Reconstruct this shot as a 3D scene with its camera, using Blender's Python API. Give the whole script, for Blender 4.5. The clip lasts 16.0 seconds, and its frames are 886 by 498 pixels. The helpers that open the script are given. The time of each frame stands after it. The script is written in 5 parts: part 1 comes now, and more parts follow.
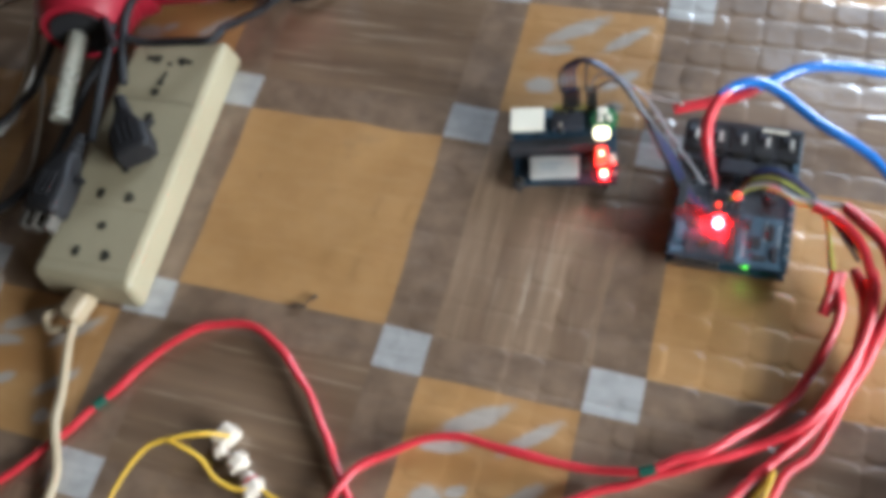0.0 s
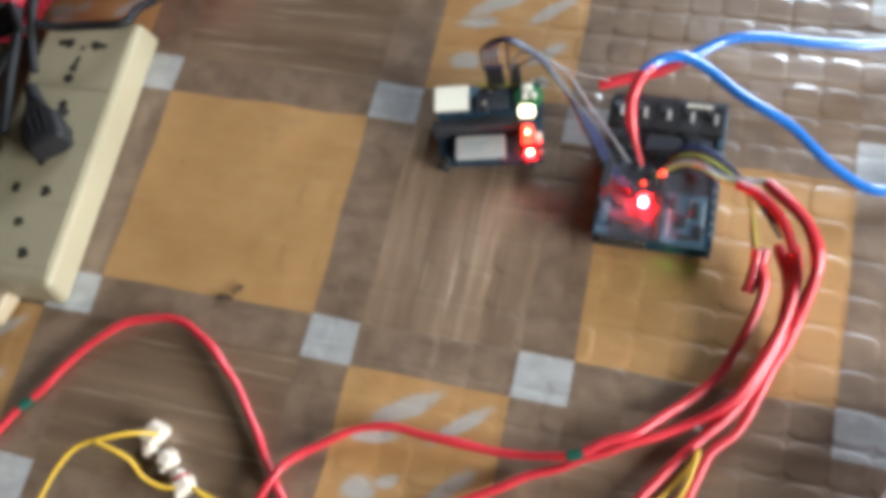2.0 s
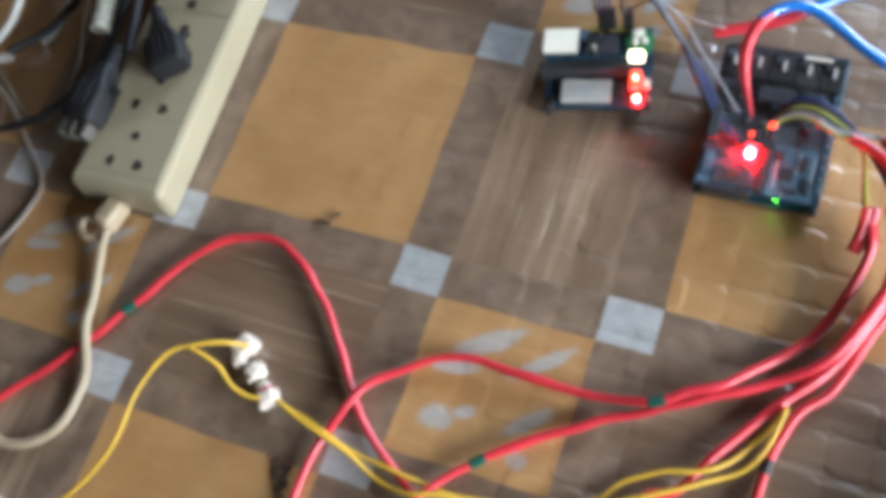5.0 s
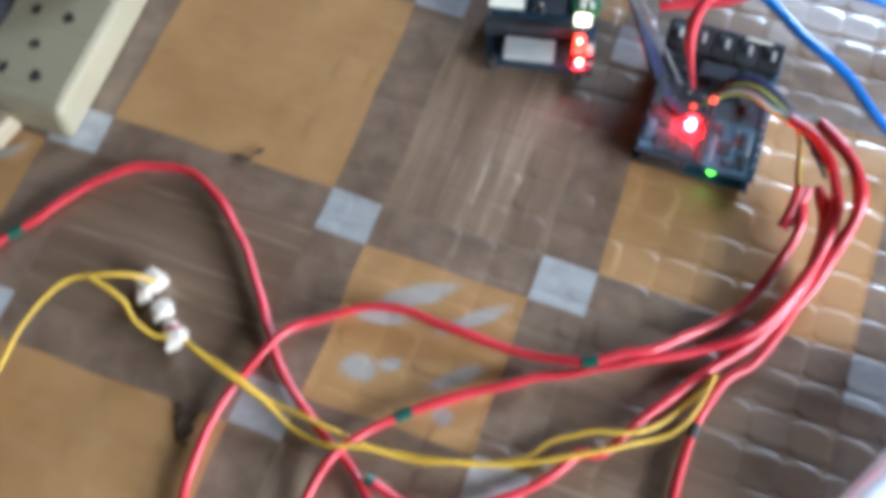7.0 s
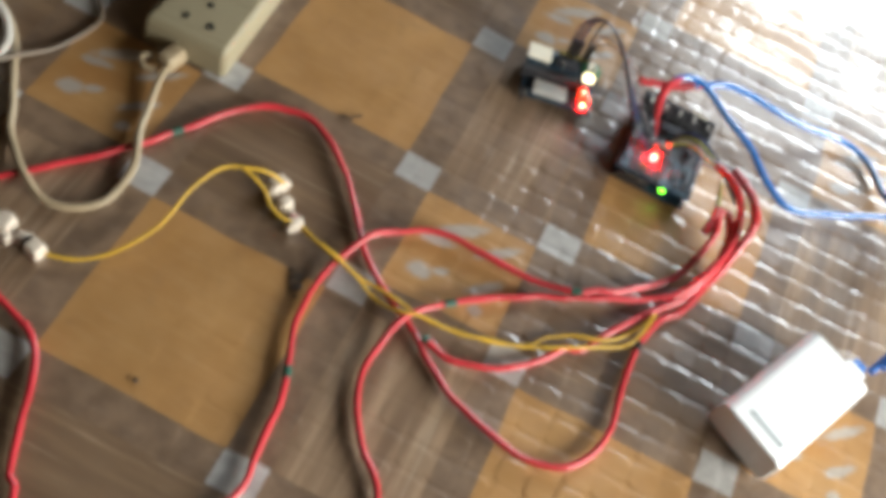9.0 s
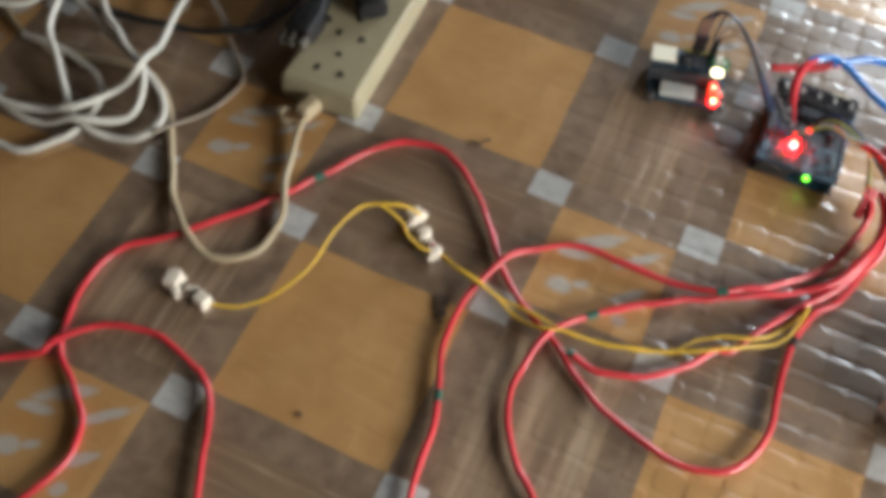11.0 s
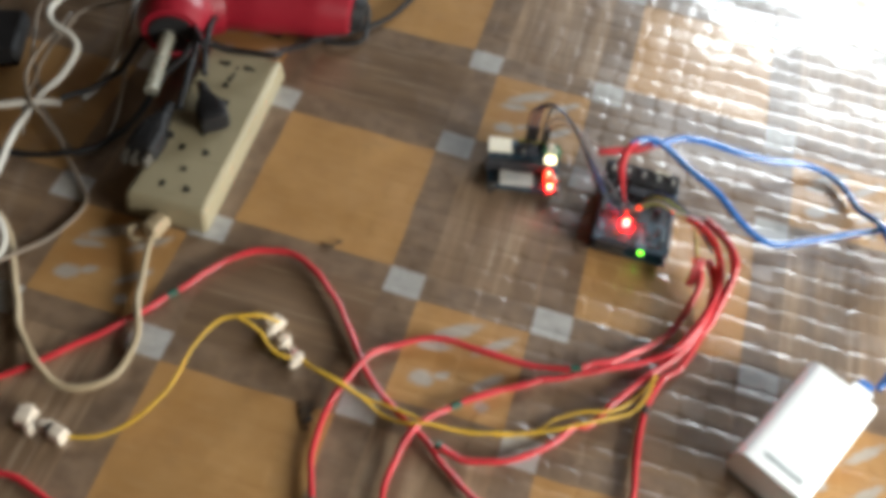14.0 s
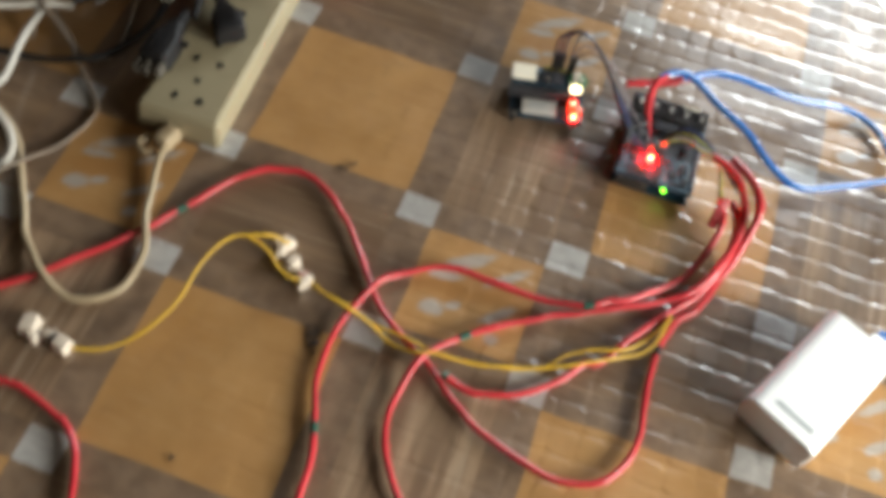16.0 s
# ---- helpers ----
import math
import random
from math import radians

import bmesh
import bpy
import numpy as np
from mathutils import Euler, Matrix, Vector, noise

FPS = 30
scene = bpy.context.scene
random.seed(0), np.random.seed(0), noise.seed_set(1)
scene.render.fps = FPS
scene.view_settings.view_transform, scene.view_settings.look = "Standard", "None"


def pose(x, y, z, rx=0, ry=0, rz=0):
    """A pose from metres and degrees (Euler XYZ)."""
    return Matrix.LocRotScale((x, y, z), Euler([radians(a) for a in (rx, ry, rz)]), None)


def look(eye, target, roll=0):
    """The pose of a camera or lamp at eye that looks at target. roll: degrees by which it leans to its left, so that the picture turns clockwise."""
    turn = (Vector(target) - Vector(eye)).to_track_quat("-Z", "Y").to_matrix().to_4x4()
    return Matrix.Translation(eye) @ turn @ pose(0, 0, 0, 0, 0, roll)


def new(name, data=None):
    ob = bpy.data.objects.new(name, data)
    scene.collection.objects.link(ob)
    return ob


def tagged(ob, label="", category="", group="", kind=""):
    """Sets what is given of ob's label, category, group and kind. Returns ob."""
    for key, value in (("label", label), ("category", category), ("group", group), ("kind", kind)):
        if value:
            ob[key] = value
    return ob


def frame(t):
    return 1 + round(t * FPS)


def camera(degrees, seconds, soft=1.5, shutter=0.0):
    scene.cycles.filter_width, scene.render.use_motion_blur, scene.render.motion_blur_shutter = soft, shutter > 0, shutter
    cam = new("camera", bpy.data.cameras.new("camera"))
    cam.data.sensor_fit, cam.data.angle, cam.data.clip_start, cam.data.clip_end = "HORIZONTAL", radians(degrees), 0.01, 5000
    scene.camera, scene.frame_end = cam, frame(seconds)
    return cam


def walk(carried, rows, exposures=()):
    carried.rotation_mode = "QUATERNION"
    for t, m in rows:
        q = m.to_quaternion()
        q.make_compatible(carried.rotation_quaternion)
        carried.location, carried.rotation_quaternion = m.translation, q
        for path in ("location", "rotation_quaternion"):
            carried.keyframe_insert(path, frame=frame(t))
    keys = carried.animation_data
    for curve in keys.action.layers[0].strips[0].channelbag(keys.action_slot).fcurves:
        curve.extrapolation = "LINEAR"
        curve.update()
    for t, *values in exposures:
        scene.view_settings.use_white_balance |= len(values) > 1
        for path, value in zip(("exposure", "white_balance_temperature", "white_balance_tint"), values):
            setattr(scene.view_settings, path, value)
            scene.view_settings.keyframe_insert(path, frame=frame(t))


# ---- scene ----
# ------------------------------------------------------------------ camera
cam = camera(50.53, 16.0, soft=6.2, shutter=0.75)
ROWS = [
    (0.0, 0.2451, -0.2395, 0.4068, 26.05, 9.05, 15.65),
    (0.3, 0.2479, -0.2322, 0.4063, 25.30, 9.00, 14.90),
    (0.5, 0.2498, -0.2273, 0.4060, 25.85, 9.03, 14.40),
    (0.8, 0.2505, -0.2348, 0.4055, 26.62, 8.52, 15.39),
    (1.0, 0.2509, -0.2398, 0.4051, 25.81, 7.97, 16.05),
    (1.2, 0.2527, -0.2350, 0.4045, 23.98, 8.02, 16.17),
    (1.4, 0.2546, -0.2301, 0.4039, 22.55, 8.39, 16.29),
    (1.5, 0.2555, -0.2277, 0.4036, 23.11, 8.01, 16.35),
    (1.7, 0.2570, -0.2223, 0.4048, 22.39, 6.90, 15.01),
    (2.0, 0.2592, -0.2143, 0.4066, 22.13, 8.11, 13.00),
    (2.3, 0.2618, -0.2173, 0.4047, 22.53, 7.86, 14.03),
    (2.5, 0.2635, -0.2193, 0.4035, 21.42, 8.73, 14.72),
    (3.0, 0.2647, -0.2165, 0.4026, 20.71, 8.89, 15.30),
    (3.2, 0.2605, -0.2229, 0.3975, 21.11, 7.04, 15.92),
    (3.4, 0.2564, -0.2294, 0.3924, 20.82, 6.72, 16.55),
    (3.5, 0.2543, -0.2326, 0.3899, 20.72, 7.02, 16.86),
    (3.6, 0.2522, -0.2367, 0.3891, 21.19, 6.95, 17.18),
    (3.8, 0.2479, -0.2450, 0.3874, 21.92, 5.70, 17.82),
    (4.0, 0.2437, -0.2532, 0.3858, 23.31, 5.04, 18.46),
    (4.2, 0.2489, -0.2400, 0.3968, 21.62, 8.04, 19.92),
    (6.3, 0.2781, -0.2313, 0.3956, 23.71, 14.11, 17.88),
    (6.5, 0.2596, -0.2241, 0.4059, 21.23, 11.54, 17.48),
    (6.6, 0.2535, -0.2323, 0.4003, 22.02, 8.98, 17.98),
    (6.7, 0.2473, -0.2405, 0.3948, 22.86, 7.07, 18.48),
    (6.8, 0.2412, -0.2487, 0.3892, 23.00, 4.98, 18.98),
    (6.9, 0.2350, -0.2569, 0.3837, 22.74, 2.78, 19.48),
    (7.0, 0.2289, -0.2651, 0.3781, 22.72, 1.05, 19.98),
    (7.4, 0.2099, -0.3323, 0.3993, 24.68, -4.24, 23.34),
    (7.5, 0.2052, -0.3491, 0.4046, 24.75, -7.59, 24.18),
    (7.6, 0.2055, -0.3587, 0.4138, 25.49, -10.25, 23.84),
    (7.9, 0.2062, -0.3873, 0.4415, 27.63, -12.08, 22.84),
    (8.0, 0.2065, -0.3969, 0.4507, 28.22, -11.25, 22.50),
    (8.1, 0.2020, -0.4086, 0.4553, 28.71, -12.10, 23.03),
    (8.4, 0.1885, -0.4437, 0.4692, 30.14, -15.62, 24.63),
    (8.5, 0.1840, -0.4554, 0.4738, 29.53, -13.79, 25.16),
    (8.6, 0.1816, -0.4571, 0.4740, 29.84, -12.85, 24.98),
    (8.9, 0.1742, -0.4620, 0.4746, 30.15, -13.60, 24.45),
    (9.0, 0.1718, -0.4637, 0.4748, 29.93, -13.46, 24.27),
    (9.1, 0.1746, -0.4618, 0.4767, 29.58, -13.24, 24.10),
    (9.4, 0.1832, -0.4560, 0.4826, 28.54, -10.51, 23.61),
    (9.5, 0.1860, -0.4541, 0.4845, 28.66, -8.46, 23.44),
    (9.6, 0.1868, -0.4582, 0.4829, 29.07, -7.57, 24.10),
    (9.7, 0.1876, -0.4624, 0.4812, 29.06, -5.50, 24.76),
    (11.8, 0.1950, -0.4344, 0.4981, 30.81, -0.12, 21.20),
    (12.0, 0.2062, -0.4207, 0.4950, 29.79, -0.31, 19.51),
    (12.5, 0.2050, -0.4152, 0.4931, 29.84, -1.59, 17.38),
    (12.9, 0.2008, -0.4165, 0.4869, 32.64, -5.17, 13.72),
    (13.0, 0.1997, -0.4168, 0.4854, 33.59, -6.91, 12.80),
    (13.1, 0.1934, -0.4255, 0.4872, 34.07, -8.90, 13.58),
    (13.4, 0.1744, -0.4518, 0.4928, 35.31, -7.19, 15.90),
    (13.5, 0.1681, -0.4605, 0.4946, 35.63, -8.23, 16.68),
    (13.6, 0.1731, -0.4581, 0.4983, 35.91, -7.54, 16.50),
    (14.0, 0.1930, -0.4483, 0.5130, 35.36, -5.32, 15.76),
    (14.4, 0.2141, -0.4344, 0.5168, 33.60, -2.89, 17.25),
    (14.5, 0.2194, -0.4309, 0.5178, 32.71, -1.18, 17.62),
    (14.6, 0.2243, -0.4231, 0.5191, 31.64, 1.56, 17.75),
    (15.0, 0.2438, -0.3921, 0.5243, 30.21, 2.87, 18.26),
    (15.5, 0.2310, -0.3972, 0.5158, 30.32, 0.14, 17.41),
    (16.0, 0.1923, -0.4395, 0.5011, 30.62, -6.03, 18.67),
]
EXPOSURES = [(0.0, 0.69, 5400, 6.5), (2.0, 0.81, 5600, 6.5), (4.0, 0.81, 5350, 6.5), (6.5, 0.73, 5000, 6.5), (7.0, 0.73, 4950, 6.5), (7.6, 0.45, 5700, 6.5),
             (9.0, 0.47, 6200, 6.5), (12.0, 0.34, 5950, 6.0), (14.0, 0.39, 6200, 6.5), (16.0, 0.39, 6400, 6.5)]
walk(cam, [(t, pose(x, y, z, rx, ry, rz)) for t, x, y, z, rx, ry, rz in ROWS], EXPOSURES)

# ------------------------------------------------------------------ light
WIN_X0, WIN_X1, WIN_Z0, WIN_Z1, WALL_Y = 0.36, 1.12, 0.30, 0.77, 1.15
UP_Z0, UP_Z1 = 0.86, 1.50
SIDE_Y0, SIDE_Y1, SIDE_Z0, SIDE_Z1 = -0.75, 0.05, 0.16, 0.62
ROOM_X0, ROOM_X1, ROOM_Y0, ROOM_Z = -1.7, 1.18, -2.3, 2.6
world = bpy.data.worlds.new("daylight")
world.use_nodes = True
sky = world.node_tree.nodes.new("ShaderNodeTexSky")
sky.sky_type, sky.sun_disc = "NISHITA", False
sky.sun_elevation, sky.sun_rotation = radians(48), radians(200)
world.node_tree.links.new(sky.outputs[0], world.node_tree.nodes["Background"].inputs[0])
world.node_tree.nodes["Background"].inputs[1].default_value = 0.12
scene.world = world


def area_lamp(name, where, target, w, h, watts, colour):
    data = bpy.data.lights.new(name, "AREA")
    data.shape, data.size, data.size_y, data.energy, data.color = "RECTANGLE", w, h, watts, colour
    ob = new(name, data)
    ob.matrix_world = look(where, target)
    return ob


# daylight in the window's opening
area_lamp("window_daylight", ((WIN_X0 + WIN_X1) / 2, WALL_Y + 0.13, (WIN_Z0 + WIN_Z1) / 2),
          ((WIN_X0 + WIN_X1) / 2, 0, (WIN_Z0 + WIN_Z1) / 2), WIN_X1 - WIN_X0 - 0.06, WIN_Z1 - WIN_Z0 - 0.06, 18.5, (0.93, 0.98, 1.0))
# made-up upper window light above it, added for haze on the floor
area_lamp("upper_haze_light", ((WIN_X0 + WIN_X1) / 2, WALL_Y + 0.13, (UP_Z0 + UP_Z1) / 2),
          ((WIN_X0 + WIN_X1) / 2, 0, (UP_Z0 + UP_Z1) / 2), WIN_X1 - WIN_X0 - 0.06, UP_Z1 - UP_Z0 - 0.06, 1.8, (0.94, 0.97, 1.0))
# fill light from the side; its window is added, not known to exist
area_lamp("side_fill_light", (ROOM_X1 + 0.02, (SIDE_Y0 + SIDE_Y1) / 2, (SIDE_Z0 + SIDE_Z1) / 2), (0, (SIDE_Y0 + SIDE_Y1) / 2, (SIDE_Z0 + SIDE_Z1) / 2),
          SIDE_Y1 - SIDE_Y0 - 0.06, SIDE_Z1 - SIDE_Z0 - 0.06, 21.5, (1.0, 0.955, 0.86))


# ------------------------------------------------------------------ materials
# the vinyl print: large and small cell and the band between, along and across
A, B, GX, GY, C, D = 0.1110, 0.0748, 0.0243, 0.0209, 0.1067, 0.0711


def math(nt, op, a, b=None, c=None):
    n = nt.nodes.new("ShaderNodeMath")
    n.operation = op
    for k, v in enumerate((a, b, c)):
        if v is None:
            continue
        if isinstance(v, (int, float)):
            n.inputs[k].default_value = v
        else:
            nt.links.new(v, n.inputs[k])
    return n.outputs[0]


def noise_tex(nt, vector, scale, detail=3.0, rough=0.55, stretch=None, turn=0.0):
    if stretch:
        mp = nt.nodes.new("ShaderNodeMapping")
        mp.inputs["Scale"].default_value = stretch
        mp.inputs["Rotation"].default_value = (0, 0, radians(turn))
        nt.links.new(vector, mp.inputs["Vector"])
        vector = mp.outputs[0]
    n = nt.nodes.new("ShaderNodeTexNoise")
    n.inputs["Scale"].default_value, n.inputs["Detail"].default_value, n.inputs["Roughness"].default_value = scale, detail, rough
    nt.links.new(vector, n.inputs["Vector"])
    return n.outputs["Fac"]


def remap(nt, value, a, b, c=0.0, d=1.0, smooth=True):
    n = nt.nodes.new("ShaderNodeMapRange")
    n.interpolation_type = "SMOOTHSTEP" if smooth else "LINEAR"
    for k, v in zip((1, 2, 3, 4), (a, b, c, d)):
        n.inputs[k].default_value = v
    nt.links.new(value, n.inputs[0])
    return n.outputs[0]


def mix(nt, fac, a, b):
    n = nt.nodes.new("ShaderNodeMix")
    n.data_type = "RGBA"
    for sock, v in ((n.inputs[0], fac), (n.inputs[6], a), (n.inputs[7], b)):
        if isinstance(v, tuple):
            sock.default_value = (*v, 1.0)
        elif isinstance(v, (int, float)):
            sock.default_value = v
        else:
            nt.links.new(v, sock)
    return n.outputs[2]


def blank(name):
    m = bpy.data.materials.new(name)
    m.use_nodes = True
    nt = m.node_tree
    return m, nt, nt.nodes["Principled BSDF"]


def coords(nt):
    return nt.nodes.new("ShaderNodeTexCoord").outputs["Object"]


def surface(name, base, rough=0.5, metal=0.0, vary=0.12, scale=90.0, relief=0.00006, dirt=0.0, dirt_colour=(0.1, 0.08, 0.06),
            transmission=0.0, emit=None, strength=0.0, spec=0.5, coat=0.0):
    """A surface with grain at two scales, slight relief and, where wanted, grime."""
    m, nt, b = blank(name)
    co = coords(nt)
    big, fine = noise_tex(nt, co, scale * 0.25, 2), noise_tex(nt, co, scale * 6, 3)
    both = math(nt, "MULTIPLY_ADD", big, 0.65, math(nt, "MULTIPLY", fine, 0.35))
    low = tuple(max(0.0, c * (1 - vary)) for c in base)
    high = tuple(min(1.0, c * (1 + vary)) for c in base)
    colour = mix(nt, remap(nt, both, 0.3, 0.7), low, high)
    if dirt:
        spots = remap(nt, noise_tex(nt, co, scale * 0.7, 5, 0.7), 0.52, 0.72)
        colour = mix(nt, math(nt, "MULTIPLY", spots, dirt), colour, dirt_colour)
    nt.links.new(colour, b.inputs["Base Color"])
    nt.links.new(remap(nt, both, 0.25, 0.75, max(0.03, rough - 0.08), min(1.0, rough + 0.08)), b.inputs["Roughness"])
    b.inputs["Metallic"].default_value = metal
    b.inputs["Specular IOR Level"].default_value = spec
    b.inputs["Transmission Weight"].default_value = transmission
    b.inputs["Coat Weight"].default_value, b.inputs["Coat Roughness"].default_value = coat, 0.07
    if emit:
        b.inputs["Emission Color"].default_value = (*emit, 1)
        b.inputs["Emission Strength"].default_value = strength
    if relief:
        bump = nt.nodes.new("ShaderNodeBump")
        bump.inputs["Strength"].default_value, bump.inputs["Distance"].default_value = 1.0, relief
        nt.links.new(both, bump.inputs["Height"])
        nt.links.new(bump.outputs[0], b.inputs["Normal"])
    return m


def vinyl_relief(nt, b):
    """The vinyl sheet's wear and pores; its pressed grid of pillows is in the floor's mesh."""
    co = coords(nt)
    height = math(nt, "MULTIPLY_ADD", noise_tex(nt, co, 160, 3), 0.00022, math(nt, "MULTIPLY", noise_tex(nt, co, 40, 2), 0.00030))
    for share, sock in ((0.3, "Normal"), (1.0, "Coat Normal")):
        bump = nt.nodes.new("ShaderNodeBump")
        bump.inputs["Strength"].default_value, bump.inputs["Distance"].default_value = 1.0, share
        nt.links.new(height, bump.inputs["Height"])
        nt.links.new(bump.outputs[0], b.inputs[sock])
    worn = noise_tex(nt, co, 55, 4, 0.7)
    nt.links.new(remap(nt, worn, 0.3, 0.75, 0.36, 0.50), b.inputs["Roughness"])
    nt.links.new(remap(nt, worn, 0.3, 0.75, 0.10, 0.22), b.inputs["Coat Roughness"])
    nt.links.new(remap(nt, noise_tex(nt, co, 30, 3, 0.6), 0.35, 0.65, 0.55, 1.0), b.inputs["Coat Weight"])
    b.inputs["Coat IOR"].default_value = 1.68
    b.inputs["Specular IOR Level"].default_value = 0.6
    return co


def vinyl(name, painter):
    m, nt, b = blank(name)
    co = vinyl_relief(nt, b)
    grime = remap(nt, noise_tex(nt, co, 22, 6, 0.75), 0.55, 0.8, 0.0, 0.35)
    nt.links.new(mix(nt, grime, painter(nt, co), (0.12, 0.085, 0.06)), b.inputs["Base Color"])
    return m


def planks(turn):
    # planks along: a paler print, lightened and greyed further to stand for haze
    k, kg, kb = (1.45, 1.54, 1.62) if turn else (0.90, 0.90, 0.88)

    def paint(nt, co):
        along = (14, 190, 1) if not turn else (190, 14, 1)
        wide = (5, 60, 1) if not turn else (60, 5, 1)
        grain = noise_tex(nt, co, 1.0, 5, 0.65, along)
        broad = noise_tex(nt, co, 1.0, 3, 0.5, wide)
        colour = mix(nt, remap(nt, broad, 0.3, 0.7), (0.118 * k, 0.071 * kg, 0.042 * kb), (0.262 * k, 0.172 * kg, 0.105 * kb))
        colour = mix(nt, remap(nt, grain, 0.35, 0.6, 0.0, 0.55), colour, (0.158, 0.099, 0.060))
        pale = remap(nt, noise_tex(nt, co, 1.0, 4, 0.6, (9, 240, 1) if not turn else (240, 9, 1)), 0.57, 0.68, 0.0, 0.75)
        return mix(nt, pale, colour, (0.36, 0.275, 0.195))
    return paint


def band_brown(nt, co):
    a = noise_tex(nt, co, 60, 4, 0.6)
    b = noise_tex(nt, co, 1.0, 3, 0.6, (40, 160, 1), 20)
    colour = mix(nt, remap(nt, a, 0.3, 0.7), (0.138, 0.090, 0.058), (0.224, 0.150, 0.097))
    return mix(nt, remap(nt, b, 0.5, 0.75, 0.0, 0.4), colour, (0.25, 0.185, 0.14))


def ochre(nt, co):
    a = noise_tex(nt, co, 20, 5, 0.65)
    b = noise_tex(nt, co, 1.0, 4, 0.6, (35, 220, 1))
    colour = mix(nt, remap(nt, a, 0.3, 0.7), (0.355, 0.188, 0.066), (0.425, 0.238, 0.090))
    colour = mix(nt, remap(nt, b, 0.45, 0.75, 0.0, 0.35), colour, (0.47, 0.29, 0.135))
    specks = remap(nt, noise_tex(nt, co, 210, 3, 0.6), 0.70, 0.76, 0.0, 0.55)
    return mix(nt, specks, colour, (0.17, 0.085, 0.035))


def marbled(nt, co):
    """Ochre with a rusty cloud and slanting grey leaves, printed alike in every small cell."""
    colour = ochre(nt, co)
    sep = nt.nodes.new("ShaderNodeSeparateXYZ")
    nt.links.new(co, sep.inputs[0])
    u = math(nt, "FLOORED_MODULO", sep.outputs[0], A + B + 2 * GX)
    v = math(nt, "FLOORED_MODULO", math(nt, "MULTIPLY", sep.outputs[1], -1.0), C + D + 2 * GY)
    ragged = math(nt, "MULTIPLY_ADD", noise_tex(nt, co, 130, 4, 0.65), 1.2, -0.60)

    def leaf(cu, cv, long, wide, turn):
        c, s = float(np.cos(radians(turn))), float(np.sin(radians(turn)))
        du, dv = math(nt, "SUBTRACT", u, cu), math(nt, "SUBTRACT", v, cv)
        p = math(nt, "DIVIDE", math(nt, "SUBTRACT", math(nt, "MULTIPLY", du, c), math(nt, "MULTIPLY", dv, s)), long)
        q = math(nt, "DIVIDE", math(nt, "ADD", math(nt, "MULTIPLY", du, s), math(nt, "MULTIPLY", dv, c)), wide)
        far = math(nt, "SQRT", math(nt, "ADD", math(nt, "MULTIPLY", p, p), math(nt, "MULTIPLY", q, q)))
        return remap(nt, math(nt, "ADD", far, ragged), 1.20, 0.65, 0.0, 1.0)

    colour = mix(nt, math(nt, "MULTIPLY", leaf(0.166, 0.164, 0.026, 0.008, 8), 0.7), colour, (0.37, 0.185, 0.060))
    grey = None
    for spot in ((0.1650, 0.1420, 0.0185, 0.0048, 31), (0.1915, 0.1445, 0.0165, 0.0034, 40), (0.1530, 0.1800, 0.0085, 0.0056, 12), (0.1650, 0.1745, 0.0060, 0.0028, 30),
                 (0.1935, 0.1705, 0.0125, 0.0036, 39), (0.1935, 0.1880, 0.0050, 0.0040, 20), (0.1550, 0.1560, 0.0110, 0.0034, 10)):
        one = leaf(*spot)
        grey = one if grey is None else math(nt, "MAXIMUM", grey, one)
    return mix(nt, math(nt, "MULTIPLY", grey, 0.85), colour, (0.37, 0.345, 0.315))


def pale_grey(nt, co):
    a = noise_tex(nt, co, 120, 4, 0.6)
    lines = noise_tex(nt, co, 1.0, 2, 0.5, (30, 420, 1))
    colour = mix(nt, remap(nt, a, 0.3, 0.7), (0.32, 0.31, 0.295), (0.42, 0.405, 0.39))
    return mix(nt, remap(nt, lines, 0.5, 0.7, 0.0, 0.3), colour, (0.54, 0.52, 0.49))


M_VINYL = [vinyl("vinyl_brown_band", band_brown), vinyl("vinyl_planks_across", planks(False)), vinyl("vinyl_planks_along", planks(True)),
           vinyl("vinyl_ochre", ochre), vinyl("vinyl_marbled", marbled), vinyl("vinyl_pale_grey", pale_grey)]
M_WALL = surface("wall_paint", (0.125, 0.084, 0.044), 0.75, vary=0.06, scale=8, relief=0.0006, dirt=0.15)
M_CEIL = surface("ceiling_paint", (0.20, 0.15, 0.095), 0.8, vary=0.04, scale=8, relief=0.0005)
M_FRAME = surface("window_paint", (0.75, 0.74, 0.71), 0.45, vary=0.05, scale=30)
M_RED = surface("red_sleeve", (0.52, 0.026, 0.038), 0.36, vary=0.22, scale=70, relief=0.0007, dirt=0.3, dirt_colour=(0.28, 0.012, 0.018), coat=0.35)
M_TAPE = surface("dark_green_tape", (0.012, 0.075, 0.050), 0.4, vary=0.2, scale=150)
M_DARKTAPE = surface("black_tape", (0.014, 0.012, 0.012), 0.4, vary=0.3, scale=150)
M_YELLOW = surface("yellow_wire", (0.62, 0.38, 0.026), 0.42, vary=0.18, scale=120, dirt=0.2, dirt_colour=(0.3, 0.17, 0.02))
M_CORD = surface("cream_cord", (0.37, 0.29, 0.185), 0.42, vary=0.1, scale=90, dirt=0.3, dirt_colour=(0.30, 0.22, 0.13))
M_WHITECORD = surface("white_cord", (0.49, 0.46, 0.41), 0.4, vary=0.08, scale=90, dirt=0.3, dirt_colour=(0.36, 0.30, 0.22))
M_THIN = surface("grey_brown_wire", (0.20, 0.155, 0.115), 0.45, vary=0.2, scale=120)
